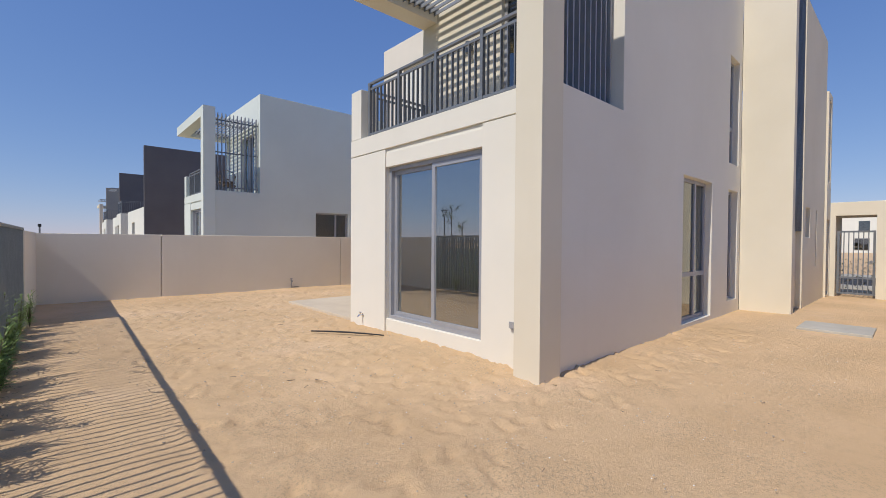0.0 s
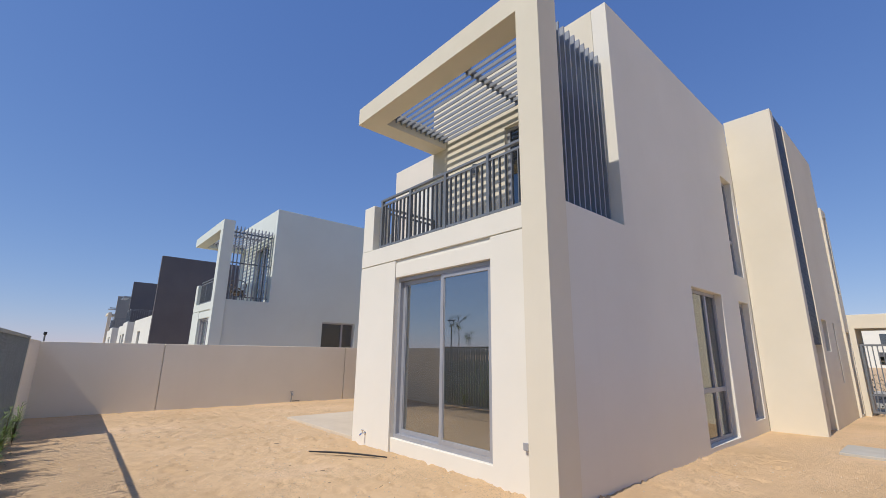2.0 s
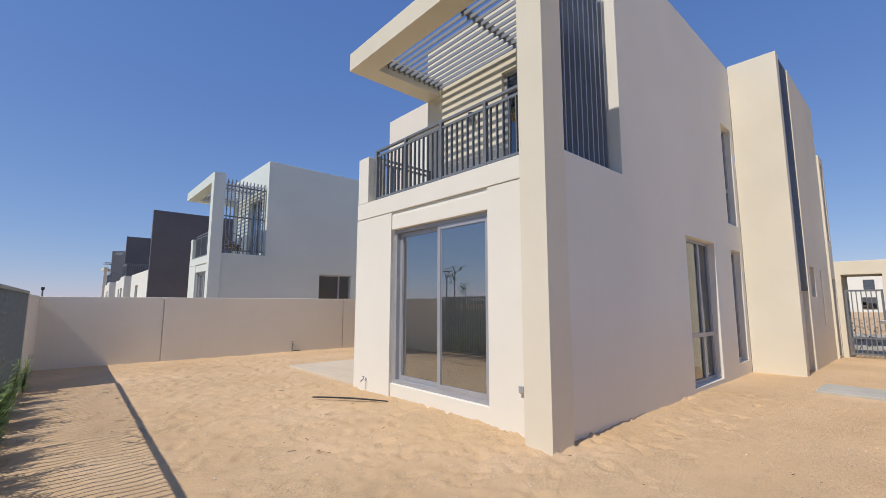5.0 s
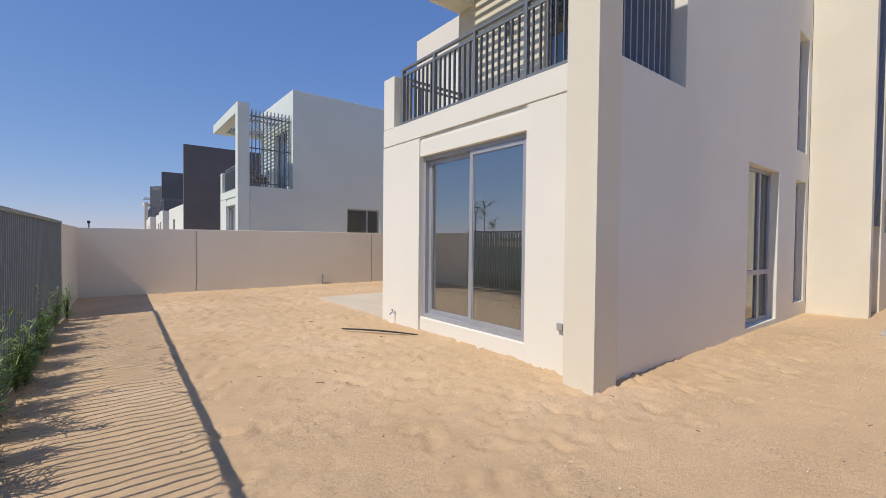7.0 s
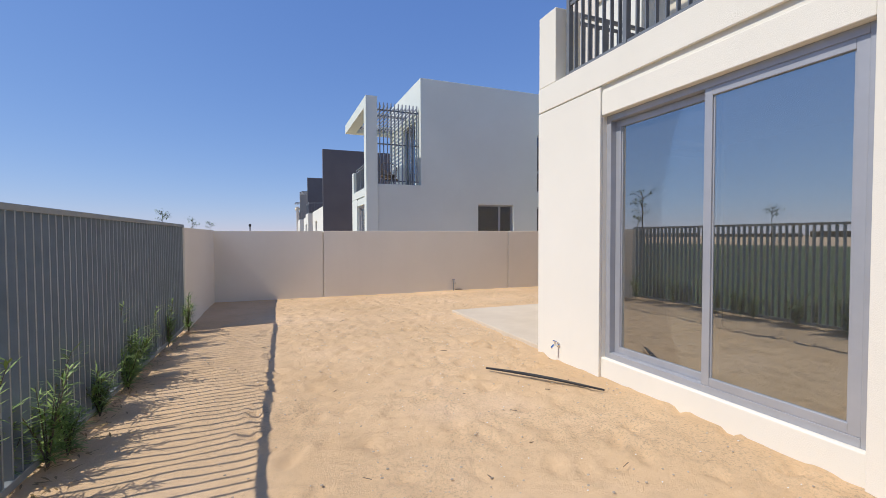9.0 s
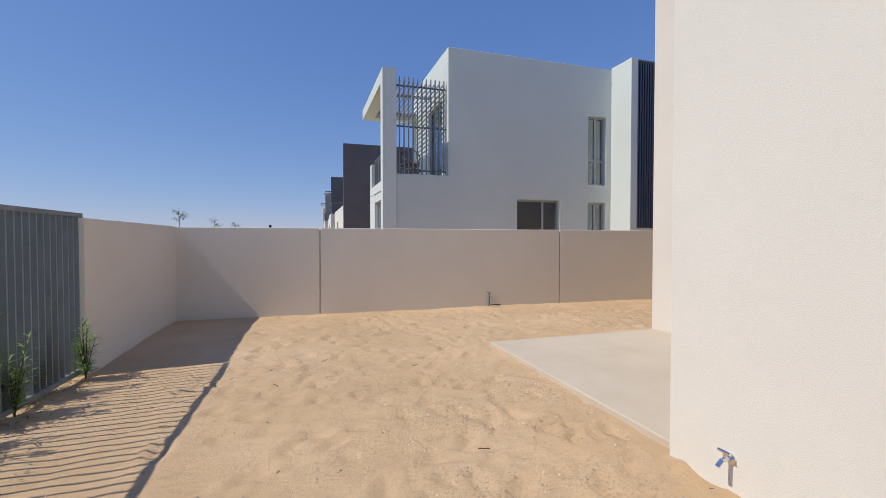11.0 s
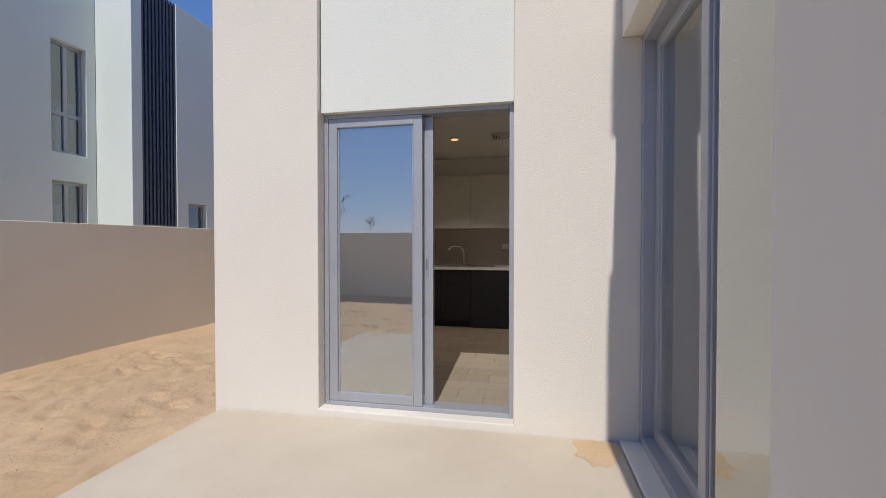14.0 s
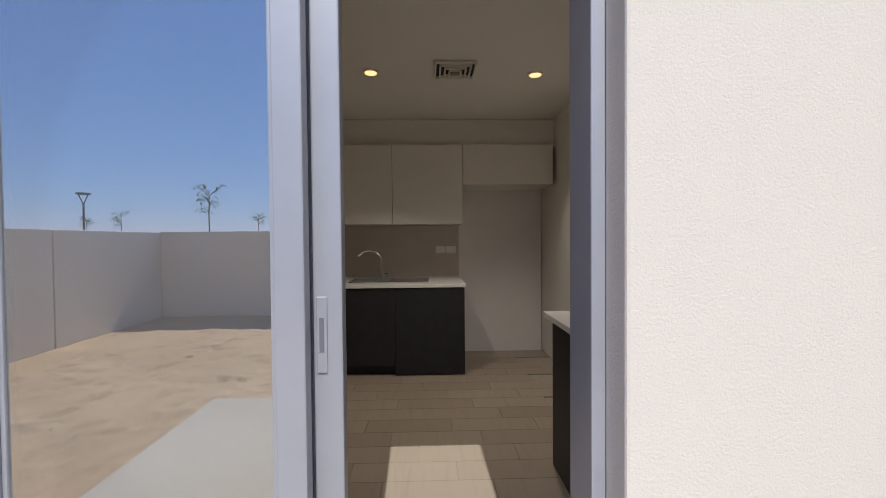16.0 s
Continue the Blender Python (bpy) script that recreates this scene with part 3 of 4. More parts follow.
def dark_house(dark_depth, name_label, tall=CHARCOAL):
    """A villa of the row with a charcoal side wall and a railed terrace."""
    root = tagged(new("house"), name_label, "house", "villas of the row")
    cut_wall("wall", "y", dark_depth, dark_depth + 0.25, 4.4, 14, LOW, 7.0, [], tall, root)
    cut_wall("wall", "x", 4.4, 4.65, dark_depth + 0.252, 8, LOW, 3.4, [(4.5, 5.8, 0.2, 2.6)], WHITE, root)
    cut_wall("wall", "x", 6.6, 6.85, dark_depth + 0.252, 8, 3.2, 6.6, [(4.5, 5.8, 3.4, 5.6)], WHITE, root)
    boxes("body", [(6.6, 14, 8.0, 8.3, LOW, 6.6), (13.7, 14, dark_depth + 0.26, 7.99, LOW, 6.6)], WHITE, root)
    boxes("roof", [(6.86, 13.69, dark_depth + 0.26, 7.99, 6.2, 6.4)], CONCRETE, root)
    boxes("floor", [(4.66, 13.69, dark_depth + 0.26, 7.99, 2.9, 3.2)], CONCRETE, root)
    boxes("pane", [(4.5, 4.52, 4.5, 5.8, 0.2, 2.6), (6.7, 6.72, 4.5, 5.8, 3.4, 5.6)], DARKPANE, root)
    if dark_depth > 1:
        cut_wall("wall", "x", 4.2, 4.45, -0.5, dark_depth - 0.003, LOW, 3.5, [(0.6, 1.9, 0.2, 2.6)], WHITE, root)
        cut_wall("wall", "y", -0.5, -0.25, 4.452, 10, LOW, 3.5, [], WHITE, root)
        boxes("terrace_floor", [(4.46, 10, -0.24, dark_depth - 0.004, 2.9, 3.2)], CONCRETE, root)
        boxes("pane", [(4.3, 4.32, 0.6, 1.9, 0.2, 2.6)], DARKPANE, root)
        railing(root, "x", 4.3, -0.4, dark_depth - 0.1, 3.5, 4.5, (-0.38, 1.0), 0.14)
        railing(root, "y", -0.4, 4.35, 9.9, 3.5, 4.5, (5.5, 7, 8.5), 0.14)
        for k in range(4):
            boxes("pergola_slat", [(3.9 + 0.12 * k, 3.92 + 0.12 * k, dark_depth + 0.26, 5.0, 5.6, 5.66)], SLAT, root)
        for x0, x1, y0 in ((3.88, 4.6, dark_depth + 0.255), (3.88, 6.59, 4.92)):
            boxes("pergola_bearer", [(x0, x1, y0, y0 + 0.075, 5.665, 5.75)], SLAT, root)
    return root


second = dark_house(0.3, "two-storey villa with a tall charcoal side wall")
second.matrix_basis = pose(-0.3, 30.3, 0)
third = dark_house(2.4, "two-storey villa with charcoal wall and railed terrace")
third.matrix_basis = pose(-0.2, 42.3, 0)
fourth = dark_house(2.4, "two-storey villa with grey wall and railed terrace", GREIGE)
fourth.matrix_basis = pose(-0.1, 56.2, 0)
copy_thing(house, pose(0.7, 70, 0))


def balcony_chair(x, y, turn):
    """Round lounge chair: a hooped back of thin canes on a ring seat and four splayed legs."""
    root = tagged(new("lounge_chair"), "woven brown lounge chair on the neighbour's balcony", "chair", "chairs on the balcony")
    bm = bmesh.new()
    tube(bm, [(0, 0, 0.36), (0, 0, 0.39), (0, 0, 0.42)], [0.27, 0.30, 0.28], 18)
    mesh_object("seat", bm, BARK, root)
    bm = bmesh.new()
    arc = [(0.31 * math.cos(a), 0.31 * math.sin(a), 0.62 + 0.2 * max(0, math.sin(a))) for a in (math.pi * (k / 10 * 1.3 - 0.15) for k in range(11))]
    tube(bm, arc, 0.014, 6)
    for p in arc:
        tube(bm, [(p[0] * 0.88, p[1] * 0.88, 0.40), p], 0.006, 5)
    mesh_object("backrest", bm, BARK, root)
    for sx, sy in ((-1, -1), (1, -1), (-1, 1), (1, 1)):
        bm = bmesh.new()
        tube(bm, [(0.15 * sx, 0.15 * sy, 0.37), (0.22 * sx, 0.22 * sy, 0.0)], [0.014, 0.011], 6)
        mesh_object("leg", bm, STEEL, root)
    root.matrix_basis = pose(x, y, 3.2, 0, 0, turn)


balcony_chair(4.95, 17.45, 160)
balcony_chair(5.25, 18.35, 60)


# ---- side gate ----
def side_gate():
    p = cut_wall("gate_wall", "x", 16.63, 18.1, -1.04, 1.80, LOW, 2.65, [(0.86, 1.68, LOW, 2.27)], CREAM)
    tagged(p, "cream rendered gate portal at the side of the villa", "gate portal", kind="structure")
    g = tagged(new("gate"), "grey metal bar gate, closed, in the side portal", "gate")
    boxes("frame", [(16.8, 16.85, 0.88, 0.93, 0.06, 1.85), (16.8, 16.85, 1.61, 1.66, 0.06, 1.85), (16.8, 16.85, 0.93, 1.61, 1.80, 1.85),
                    (16.8, 16.85, 0.93, 1.61, 0.06, 0.11), (16.8, 16.85, 0.93, 1.61, 0.5, 0.54)], STEEL, g)
    bm = bmesh.new()
    add_box(bm, -0.01, 0.01, -0.012, 0.012, 0.11, 1.80)
    o = mesh_object("bar", bm, STEEL, g)
    o.location = (16.825, 1.02, 0)
    for k in range(1, 6):
        c = new("bar", o.data)
        c.parent, c.location = g, (16.825, 1.02 + k * 0.1, 0)
    boxes("latch", [(16.77, 16.8, 0.9, 1.0, 0.92, 1.02)], CHROME, g, 0.004)


side_gate()


# ---- planting along the fence, trees, street ----
def leaf_blade(bm, base, direction, length, width, droop):
    d = Vector(direction).normalized()
    side = d.cross(Vector((0, 0, 1)))
    side = side.normalized() if side.length > 1e-3 else Vector((1, 0, 0))
    p = Vector(base)
    rows = []
    for k, w in enumerate((0.35, 1.0, 0.75, 0.0)):
        c = p + d * length * k / 3 + Vector((0, 0, -droop * length * (k / 3) ** 2))
        rows.append((bm.verts.new(c - side * width * w / 2), bm.verts.new(c + side * width * w / 2)) if w else (bm.verts.new(c),))
    for a, b in zip(rows, rows[1:]):
        bm.faces.new([a[0], a[1], *reversed(b)])


def shrub(seed, height, spread):
    """Slender oleander-like shrub: bent stems with narrow leaves all along them."""
    rnd = random.Random(seed)
    stems, leaves = bmesh.new(), bmesh.new()
    for _ in range(rnd.randint(9, 13)):
        ang, lean = rnd.uniform(0, 6.28), rnd.uniform(0.15, 0.75)
        h = height * rnd.uniform(0.5, 1.0)
        pts = [Vector((math.cos(ang) * spread * lean * (k / 4) ** 1.3 * h, math.sin(ang) * spread * 1.5 * lean * (k / 4) ** 1.3 * h, h * (k / 4))) for k in range(5)]
        tube(stems, pts, [0.006, 0.005, 0.004, 0.003, 0.002], 4)
        for _ in range(int(44 * h / height) + 8):
            k = rnd.uniform(0.3, 3.99)
            p = pts[int(k)].lerp(pts[int(k) + 1], k % 1)
            a = rnd.uniform(0, 6.28)
            leaf_blade(leaves, p, (math.cos(a), math.sin(a), rnd.uniform(0.1, 1.1)), rnd.uniform(0.08, 0.17), rnd.uniform(0.008, 0.015), rnd.uniform(0.05, 0.4))
    root = tagged(new("shrub"), "young green shrub with narrow leaves growing at the fence foot", "shrub", "shrubs along the fence")
    mesh_object("stem", stems, BARK, root)
    tagged(mesh_object("foliage", leaves, LEAF, root), kind="stuff")
    return root


def plant_fence():
    rnd = random.Random(11)
    kinds = [shrub(s, h, 0.45) for s, h in ((1, 0.7), (2, 0.4), (3, 0.85), (4, 0.5))]
    y, k = 1.3, 0
    while y < 10.0:
        x = fence_x(y) + rnd.uniform(-0.2, 0.10)
        m = pose(x, y, 0.0, 0, 0, rnd.uniform(0, 360))
        if k < 4:
            kinds[k].matrix_basis = m
        else:
            copy_thing(kinds[k % 4], m)
        k += 1
        y += rnd.choice((0.07, 0.12, 0.16, 0.34))


plant_fence()


def leaf_litter():
    rnd = random.Random(17)
    bm = bmesh.new()
    for _ in range(900):
        y = rnd.uniform(0.5, 10.0)
        a = rnd.uniform(0, 6.28)
        leaf_blade(bm, (fence_x(y) + rnd.gauss(0.06, 0.1), y, 0.02 + rnd.uniform(0, 0.02)), (math.cos(a), math.sin(a), rnd.uniform(0, 0.25)), rnd.uniform(0.04, 0.1), rnd.uniform(0.008, 0.016), 0.15)
    tagged(mesh_object("leaf_litter", bm, LITTER), "dry orange-brown fallen leaves along the fence foot", "leaf litter", kind="stuff")


leaf_litter()


def young_tree(seed, height):
    """Thin staked street tree with a small open crown."""
    rnd = random.Random(seed)
    wood, leaves = bmesh.new(), bmesh.new()
    tube(wood, [(0, 0, -0.1), (0.03, 0.02, height * 0.4), (0.0, 0.05, height * 0.7), (0.05, 0.0, height * 0.95)], [0.035, 0.025, 0.018, 0.008], 7)
    for _ in range(8):
        a, z = rnd.uniform(0, 6.28), height * rnd.uniform(0.72, 0.94)
        ln = height * rnd.uniform(0.07, 0.17)
        tip = Vector((math.cos(a) * ln, math.sin(a) * ln, z + ln * rnd.uniform(0.3, 0.9)))
        st = Vector((0.02, 0.03, z))
        tube(wood, [st, st.lerp(tip, 0.5) + Vector((0, 0, 0.05)), tip], [0.014, 0.009, 0.004], 5)
        for _ in range(15):
            p = st.lerp(tip, rnd.uniform(0.45, 1.05)) + Vector([rnd.gauss(0, 0.09) for _ in range(3)])
            b = rnd.uniform(0, 6.28)
            leaf_blade(leaves, p, (math.cos(b), math.sin(b), rnd.uniform(-0.4, 0.5)), rnd.uniform(0.10, 0.2), 0.05, 0.5)
    root = tagged(new("tree"), "young staked street tree with a thin open crown", "tree", "young park trees")
    mesh_object("trunk", wood, BARK, root)
    tagged(mesh_object("crown", leaves, TREELEAF, root), kind="stuff")
    return root


tree_a, tree_b = young_tree(5, 3.2), young_tree(6, 3.4)
tree_a.matrix_basis, tree_b.matrix_basis = pose(-5.6, 14.9, 0), pose(-20.9, 19.4, 0)
for q, (x, y, r) in enumerate(((-16.6, 25.3, 40), (-5.9, 37, 200), (-5.8, 48, 60), (-5.8, 60, 250), (-26, 6, 20), (-24, 33, 90))):
    copy_thing((tree_a, tree_b)[q % 2], pose(x, y, 0, 0, 0, r))


def street_lamp():
    root = tagged(new("street_lamp"), "dark grey park lamp with a flat round head on two arms", "street lamp")
    bm = bmesh.new()
    tube(bm, [(0, 0, -0.1), (0, 0, 2.0), (0, 0, 3.5)], [0.06, 0.05, 0.05], 10)
    for s in (-1, 1):
        tube(bm, [(0, 0, 3.5), (0, 0.26 * s, 4.05)], 0.03, 6)
    mesh_object("post", bm, STEEL, root)
    bm = bmesh.new()
    tube(bm, [(0, 0, 4.05), (0, 0, 4.13)], [0.34, 0.32], 24)
    mesh_object("head", bm, STEEL, root)
    return root


def path_post():
    root = tagged(new("path_lamp"), "slim dark post lamp beside the far footpath", "path lamp")
    bm = bmesh.new()
    tube(bm, [(0, 0, -0.1), (0, 0, 1.6), (0, 0, 2.3)], [0.06, 0.05, 0.05], 10)
    mesh_object("post", bm, STEEL, root)
    bm = bmesh.new()
    tube(bm, [(0, 0, 2.3), (0, 0, 2.34), (0, 0, 2.5)], [0.06, 0.10, 0.09], 14)
    mesh_object("head", bm, BLACK, root)
    root.matrix_basis = pose(-0.57, 40, -0.02)


path_post()
street_lamp().matrix_basis = pose(-16.0, 26.9, 0)

far = tagged(boxes("far_tree_belt", [(-420 + k * 3, -400 + k * 2, -500 + k * 90, -420 + k * 90, -0.5, 2.4 + (k * 7 % 5) * 0.5) for k in range(12)], DRYLEAF),
             "low hazy belt of trees at the park's far edge", "tree belt", kind="stuff")


def hedge():
    rnd = random.Random(8)
    bm = bmesh.new()
    for _ in range(2600):
        p = (18.6 + rnd.uniform(0, 0.9) + 11 * (rnd.random() < 0.5), rnd.uniform(-2.5, 5.5), rnd.uniform(0.02, 0.75))
        a = rnd.uniform(0, 6.28)
        leaf_blade(bm, p, (math.cos(a), math.sin(a), rnd.uniform(0.0, 1.0)), rnd.uniform(0.08, 0.2), 0.04, 0.2)
    tagged(mesh_object("hedge", bm, DRYLEAF), "low dry brown-green hedge along the street", "hedge", kind="stuff")


hedge()


def far_house(x, y):
    root = tagged(new("house"), "white cubic villa across the street", "house", "villas across the street")
    cut_wall("wall", "x", x, x + 0.3, y - 6, y + 6, LOW, 6.8, [(y - 4, y - 2, 0.4, 2.6), (y + 1, y + 3, 0.4, 2.6), (y - 4, y - 2.5, 3.8, 5.8), (y + 1.5, y + 3, 3.8, 5.8)], WHITE, root)
    boxes("body", [(x + 0.31, x + 9, y - 6, y - 5.7, LOW, 6.8), (x + 0.31, x + 9, y + 5.7, y + 6, LOW, 6.8), (x + 8.7, x + 9, y - 5.69, y + 5.69, LOW, 6.8)], WHITE, root)
    boxes("roof", [(x + 0.31, x + 8.69, y - 5.69, y + 5.69, 6.3, 6.5)], CONCRETE, root)
    boxes("pane", [(x + 0.15, x + 0.17, y - 4.5, y + 3.5, 0.3, 5.9)], DARKPANE, root)
    return root


for y in (-22, -6, 10, 26):
    far_house(110, y)


# ---- small things in the garden ----
def standpipe():
    root = tagged(new("garden_tap"), "weathered metal standpipe tap at the boundary wall", "tap")
    bm = bmesh.new()
    tube(bm, [(0, 0, -0.1), (0, 0, 0.25)], 0.014, 8)
    tube(bm, [(0, 0.0, 0.21), (0, -0.07, 0.22), (0, -0.1, 0.18)], 0.012, 8)
    tube(bm, [(-0.04, 0, 0.27), (0.04, 0, 0.27)], 0.009, 6)
    mesh_object("pipe", bm, STEEL, root)
    bm = bmesh.new()
    tube(bm, [(0.02, -0.03, 0.015), (0.12, -0.08, 0.02), (0.22, -0.07, 0.015)], 0.012, 6)
    mesh_object("hose", bm, BLACK, root)
    root.matrix_basis = pose(5.53, wall_y(5.53) - 0.06, 0.03)


standpipe()


def facade_tap():
    root = tagged(new("wall_tap"), "small chrome tap on the cream facade", "tap")
    bm = bmesh.new()
    tube(bm, [(0, 0, 0), (-0.07, 0, 0), (-0.10, 0, -0.03)], 0.014, 8)
    tube(bm, [(-0.05, 0, 0.01), (-0.05, 0, 0.045)], 0.008, 6)
    tube(bm, [(-0.05, -0.035, 0.045), (-0.05, 0.035, 0.045)], 0.009, 6)
    mesh_object("spout", bm, CHROME, root)
    bm = bmesh.new()
    tube(bm, [(0.002, 0, 0), (-0.008, 0, 0)], 0.03, 12)
    mesh_object("rosette", bm, CHROME, root)
    root.matrix_basis = pose(XW - 0.036, 6.58, 0.18)


facade_tap()
outlet = tagged(new("outdoor_socket"), "grey weatherproof outdoor socket on the facade", "socket")
boxes("housing", [(XW - 0.075, XW - 0.037, 3.23, 3.295, 0.45, 0.53)], ALU, outlet, 0.008)
boxes("lid", [(XW - 0.085, XW - 0.076, 3.227, 3.298, 0.46, 0.535)], ALU, outlet, 0.005)


def plank():
    root = tagged(new("black_pipe"), "flattened black rubber strip lying on the sand", "pipe")
    bm = bmesh.new()
    n = 12
    for k in range(n + 1):
        u = k / n
        c = Vector((3.2 + 0.7 * u, 6.55 - 1.01 * u, 0.02 + 0.012 * math.sin(3.14 * u))) + Vector((0.82, 0.57, 0)) * 0.01 * math.sin(3.14 * u)
        w = 0.006 + 0.018 * math.sin(3.14 * min(1, u + 0.05))
        s = Vector((0.82, 0.57, 0)) * w
        for d in (-s, s):
            for z in (0, 0.018):
                bm.verts.new(c + d + Vector((0, 0, z)))
    bm.verts.ensure_lookup_table()
    v = bm.verts
    for k in range(n):
        a, b = 4 * k, 4 * k + 4
        for i, j in ((0, 1), (1, 3), (3, 2), (2, 0)):
            bm.faces.new([v[a + i], v[a + j], v[b + j], v[b + i]])
    bm.faces.new([v[0], v[1], v[3], v[2]])
    bm.faces.new([v[4 * n + i] for i in (0, 1, 3, 2)])
    mesh_object("strip", bm, BLACK, root, 0.003)


plank()


def pebbles():
    rnd = random.Random(21)
    for name, mat, n, lo, hi, label in (("gravel", STONE, 1500, 0.003, 0.009, "scattered grey stones in the sand"),
                                        ("shell_bits", QUARTZ, 500, 0.002, 0.006, "scattered white shell bits in the sand"),
                                        ("twigs", BARK, 45, 0.002, 0.004, "small dry twigs and crumbs on the sand")):
        bm = bmesh.new()
        for _ in range(n):
            x, y = rnd.uniform(0.3, 8), rnd.uniform(0.6, 12.8)
            if x > 4.1 and y > 2.6 and y < 10.1:
                x = rnd.uniform(1.5, 4.1)
            r = rnd.uniform(lo, hi)
            if name == "twigs":
                a, ln = rnd.uniform(0, 6.28), rnd.uniform(0.02, 0.09)
                z = 0.02
                tube(bm, [(x, y, z), (x + math.cos(a) * ln, y + math.sin(a) * ln, z + 0.008)], r, 4)
            else:
                m = Matrix.Translation((x, y, 0.012)) @ Matrix.Diagonal((r * rnd.uniform(0.8, 1.6), r, r * 0.7, 1))
                bmesh.ops.create_icosphere(bm, subdivisions=1, radius=1, matrix=m)
        tagged(mesh_object(name, bm, mat), label, name, kind="stuff")


pebbles()


# ---- kitchen ----
def kitchen():
    x0, xb = 10.2, 11.098
    base = tagged(new("base_cabinet"), "dark espresso base cabinets with white quartz worktop", "cabinet")
    boxes("body", [(x0 + 0.02, xb - 0.002, 7.76, 9.76, 0.22, 0.95)], DARKWOOD, base)
    boxes("plinth", [(x0 + 0.08, xb - 0.003, 7.77, 9.75, 0.094, 0.219)], DARKWOOD, base)
    boxes("dishwasher_front", [(x0 - 0.004, x0 + 0.018, 7.752, 8.42, 0.11, 0.945)], DARKWOOD, base, 0.002)
    for a in (8.425, 8.875, 9.325):
        boxes("door", [(x0, x0 + 0.018, a, a + 0.445, 0.2, 0.945)], DARKWOOD, base, 0.002)
    boxes("worktop", [(x0 - 0.02, xb - 0.002, 7.74, 9.765, 0.952, 0.985)], QUARTZ, base, 0.003)
    splash = tagged(boxes("splashback", [(xb - 0.02, xb - 0.003, 7.745, 9.765, 0.99, 1.57)], SPLASH), "beige stone splashback behind the worktop", "splashback", kind="structure")
    up = tagged(new("wall_cabinet"), "white handleless wall cabinets over the worktop", "cabinet")
    for a, b in ((7.74, 8.46), (8.464, 9.1), (9.104, 9.765)):
        boxes("body", [(10.52, xb - 0.002, a + 0.002, b - 0.002, 1.58, 2.38)], LACQUER, up)
        boxes("door", [(10.498, 10.518, a, b, 1.575, 2.385)], LACQUER, up, 0.002)
    br = tagged(new("bridge_cabinet"), "white cabinet bridging the empty fridge niche", "cabinet")
    boxes("body", [(10.52, xb - 0.002, 6.80, 7.735, 1.98, 2.38)], LACQUER, br)
    boxes("door", [(10.498, 10.518, 6.8, 7.736, 1.976, 2.385)], LACQUER, br, 0.002)
    tagged(boxes("bulkhead", [(10.6, xb - 0.002, 6.735, 9.765, 2.389, 2.666)], INSIDE), "white painted bulkhead over the wall cabinets", "bulkhead", kind="structure")
    side = tagged(new("side_counter"), "dark side counter with a white quartz worktop", "counter")
    boxes("body", [(7.3, 8.52, 6.74, 7.38, 0.094, 0.95)], DARKWOOD, side)
    boxes("worktop", [(7.28, 8.57, 6.735, 7.42, 0.952, 0.985)], QUARTZ, side, 0.003)
    sink = tagged(new("sink"), "stainless steel inset sink in the worktop", "sink")
    boxes("rim", [(10.35, 10.8, 8.1, 8.9, 0.987, 0.993)], CHROME, sink, 0.002)
    boxes("bowl", [(10.4, 10.75, 8.5, 8.86, 0.9935, 0.996)], STEEL, sink)
    tap = tagged(new("kitchen_tap"), "tall chrome swan-neck kitchen tap", "tap")
    bm = bmesh.new()
    pts = [(10.85, 8.62, 0.99), (10.85, 8.62, 1.2)] + [(10.85 - 0.09 + 0.09 * math.cos(a), 8.62 + 0.12 - 0.12 * math.cos(a), 1.2 + 0.1 * math.sin(a)) for a in (0.5, 1.0, 1.57, 2.1, 2.7)]
    tube(bm, pts, 0.013, 10)
    mesh_object("neck", bm, CHROME, tap)
    boxes("lever", [(10.84, 10.86, 8.54, 8.61, 1.03, 1.05)], CHROME, tap, 0.004)
    sk = tagged(new("wall_socket"), "white double switched wall socket", "socket")
    for a in (7.78, 7.9):
        boxes("plate", [(xb - 0.03, xb - 0.021, a, a + 0.115, 1.25, 1.335)], LACQUER, sk, 0.003)
    for x, y in ((9.31, 8.51), (9.34, 7.27)):
        dl = tagged(new("downlight"), "round recessed ceiling downlight, lit warm", "downlight", "kitchen downlights")
        bm = bmesh.new()
        tube(bm, [(x, y, 2.668), (x, y, 2.655)], [0.06, 0.055], 20)
        mesh_object("trim_ring", bm, LACQUER, dl)
        bm = bmesh.new()
        tube(bm, [(x, y, 2.654), (x, y, 2.651)], [0.044, 0.044], 20)
        mesh_object("lamp", bm, GLOW, dl)
        ld = bpy.data.lights.new("downlight_lamp", "SPOT")
        ld.energy, ld.color, ld.spot_size, ld.spot_blend, ld.shadow_soft_size = 40, (1.0, 0.86, 0.70), radians(110), 0.6, 0.04
        lo = new("downlight_lamp", ld)
        lo.location = (x, y, 2.64)
    df = tagged(new("air_diffuser"), "square white ceiling air diffuser with nested louvres", "diffuser")
    for k in range(4):
        s = 0.15 - 0.034 * k
        cx, cy, z = 9.26, 7.885, 2.666 - 0.006 * k
        for b in ((cx - s, cx + s, cy - s, cy - s + 0.012), (cx - s, cx + s, cy + s - 0.012, cy + s), (cx - s, cx - s + 0.012, cy - s + 0.0125, cy + s - 0.0125), (cx + s - 0.012, cx + s, cy - s + 0.0125, cy + s - 0.0125)):
            boxes("louvre", [(*b, z - 0.02, z)], LACQUER, df)
    # black sheet on the closed ceiling, shade of the duct put in as colour
    boxes("dark_backing", [(9.12, 9.40, 7.745, 8.025, 2.6675, 2.669)], BLACK, df)


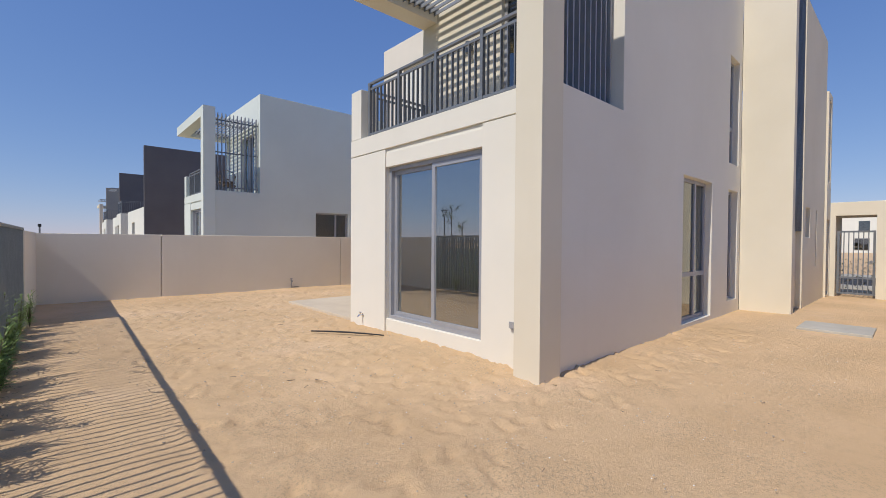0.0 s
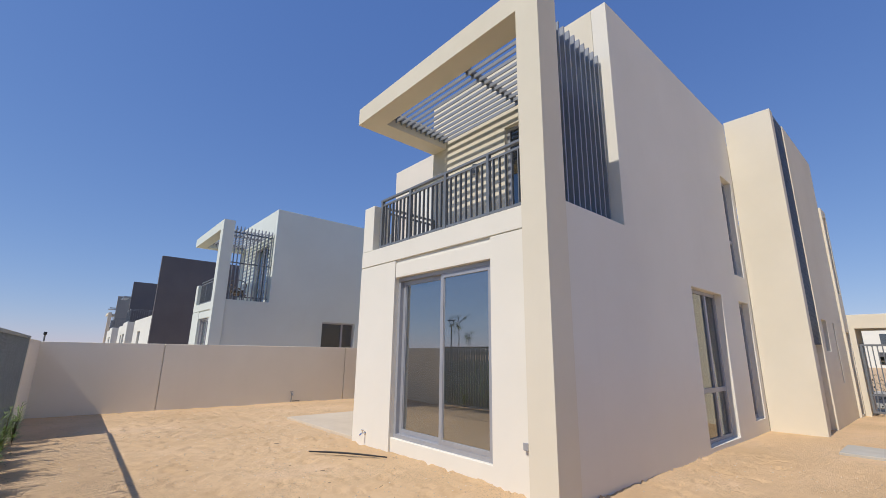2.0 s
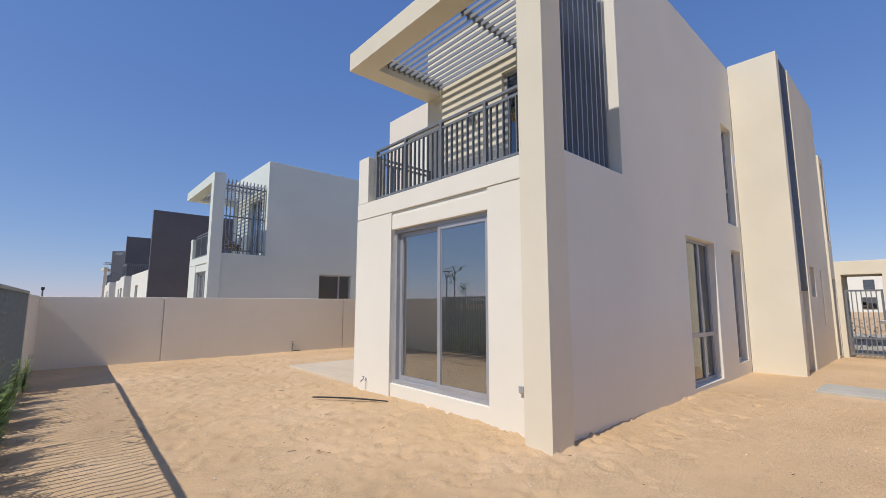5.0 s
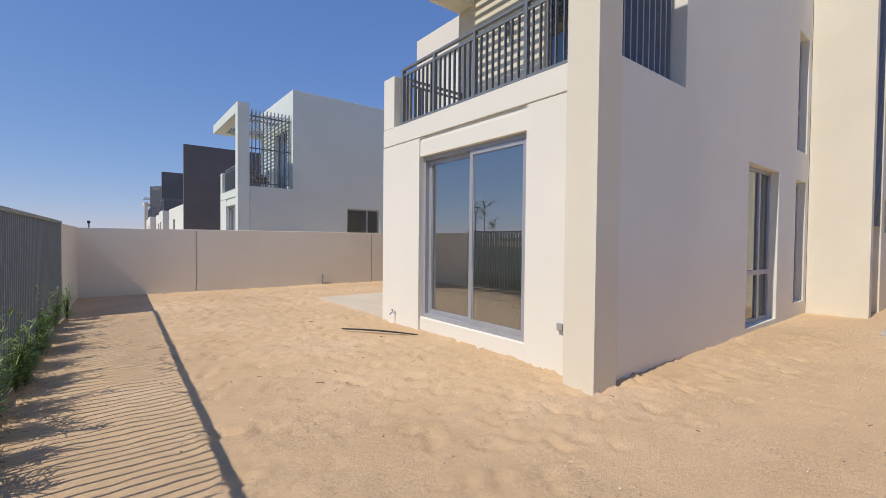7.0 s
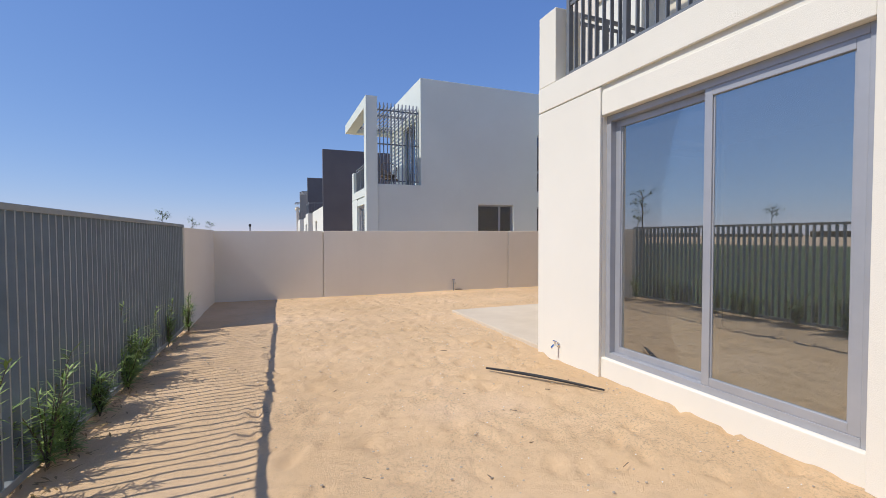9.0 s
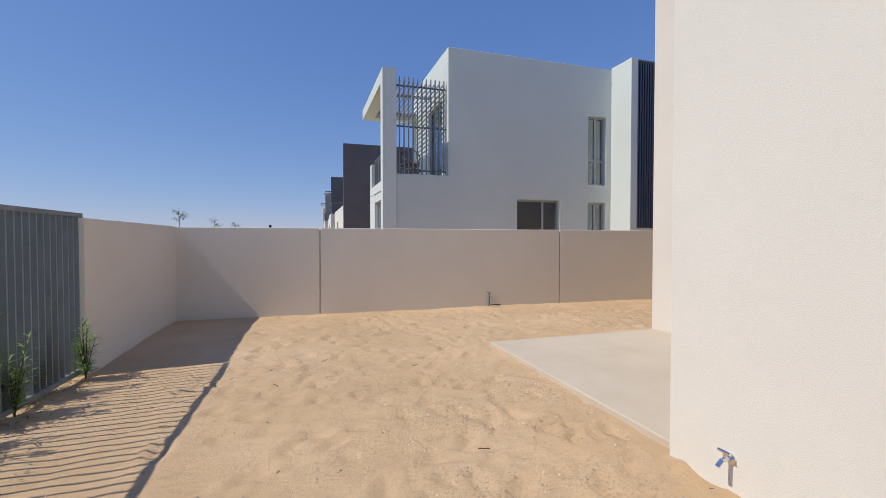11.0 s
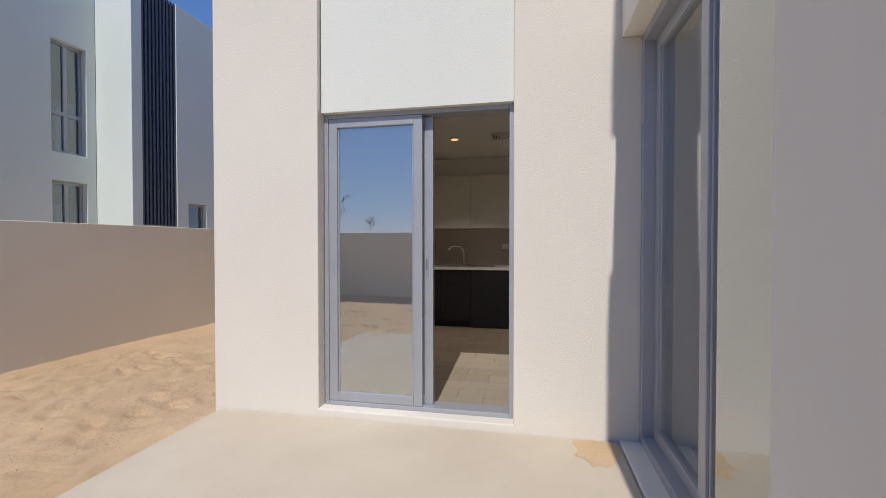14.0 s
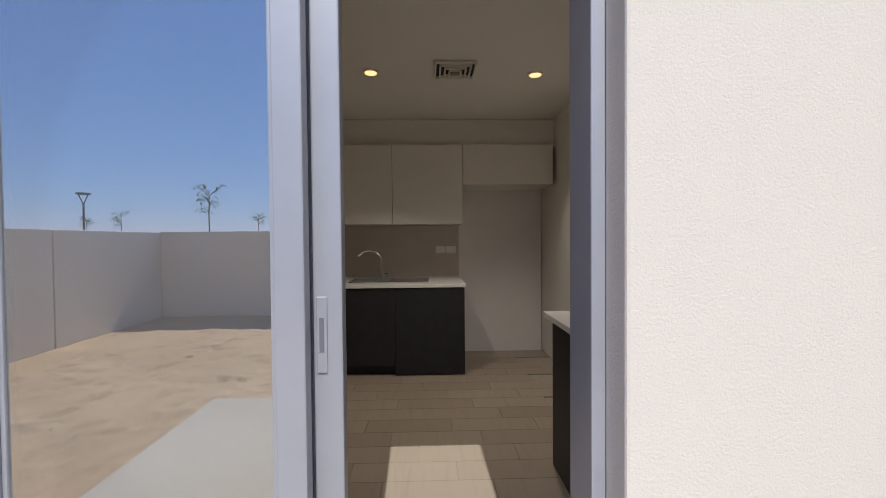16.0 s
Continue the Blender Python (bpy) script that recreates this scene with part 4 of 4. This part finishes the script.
def glow_material():
    m, n, l, b = material("warm_lamp", 0.5)
    b.inputs["Emission Color"].default_value, b.inputs["Emission Strength"].default_value = (1.0, 0.55, 0.22, 1), 1.25
    return m


GLOW = glow_material()
kitchen()


def floor_tiles(name, x0, x1, y0, y1, z, label):
    """Wood-look porcelain planks, 1.2 x 0.2 m, laid crosswise in running bond."""
    holder = tagged(new(name), label, "floor", kind="structure")
    bm = bmesh.new()
    add_box(bm, 0.0015, 0.1985, 0.0015, 0.5985, 0, 0.008)
    me = bpy.data.meshes.new("tile")
    bm.to_mesh(me)
    bm.free()
    me.materials.append(TILE)
    row, x = 0, x0
    while x < x1 - 0.2:
        y = y0 + (0.0, 0.22, 0.41)[row % 3]
        while y < y1 - 0.6:
            o = new("tile", me)
            o.parent, o.location = holder, (x, y, z)
            y += 0.6
        x += 0.2
        row += 1


floor_tiles("floor_kitchen", 7.18, 11.0, 6.74, 9.9, 0.0935, "beige wood-look porcelain plank tiles on the kitchen floor")


def balcony_lamp():
    root = tagged(new("wall_lamp"), "small dark cylindrical wall lamp on the balcony", "wall lamp")
    bm = bmesh.new()
    tube(bm, [(XB - 0.09, 5.6, 4.86), (XB - 0.09, 5.6, 5.06)], 0.05, 14)
    mesh_object("shade", bm, STEEL, root)
    boxes("bracket", [(XB - 0.045, XB - 0.001, 5.57, 5.63, 4.92, 5.0)], STEEL, root)


balcony_lamp()


def stain_patch():
    """Thin patch of sand material added for a brown water stain on the patio in the corner of the two wings."""
    bm = bmesh.new()
    rnd = random.Random(3)
    c = bm.verts.new((6.78, 7.16, 0.058))
    ring = []
    for k in range(22):
        a = 6.2832 * k / 22
        r = rnd.uniform(0.7, 1.1)
        ring.append(bm.verts.new((min(6.905, 6.76 + 0.2 * r * math.cos(a)), max(7.02, 7.17 + 0.16 * r * math.sin(a)), 0.047)))
    for k in range(22):
        bm.faces.new([c, ring[k], ring[(k + 1) % 22]])
    tagged(mesh_object("stain_patch", bm, SAND), "thin sand-coloured patch for a brown stain on the patio slab", "sand", kind="stuff")


stain_patch()
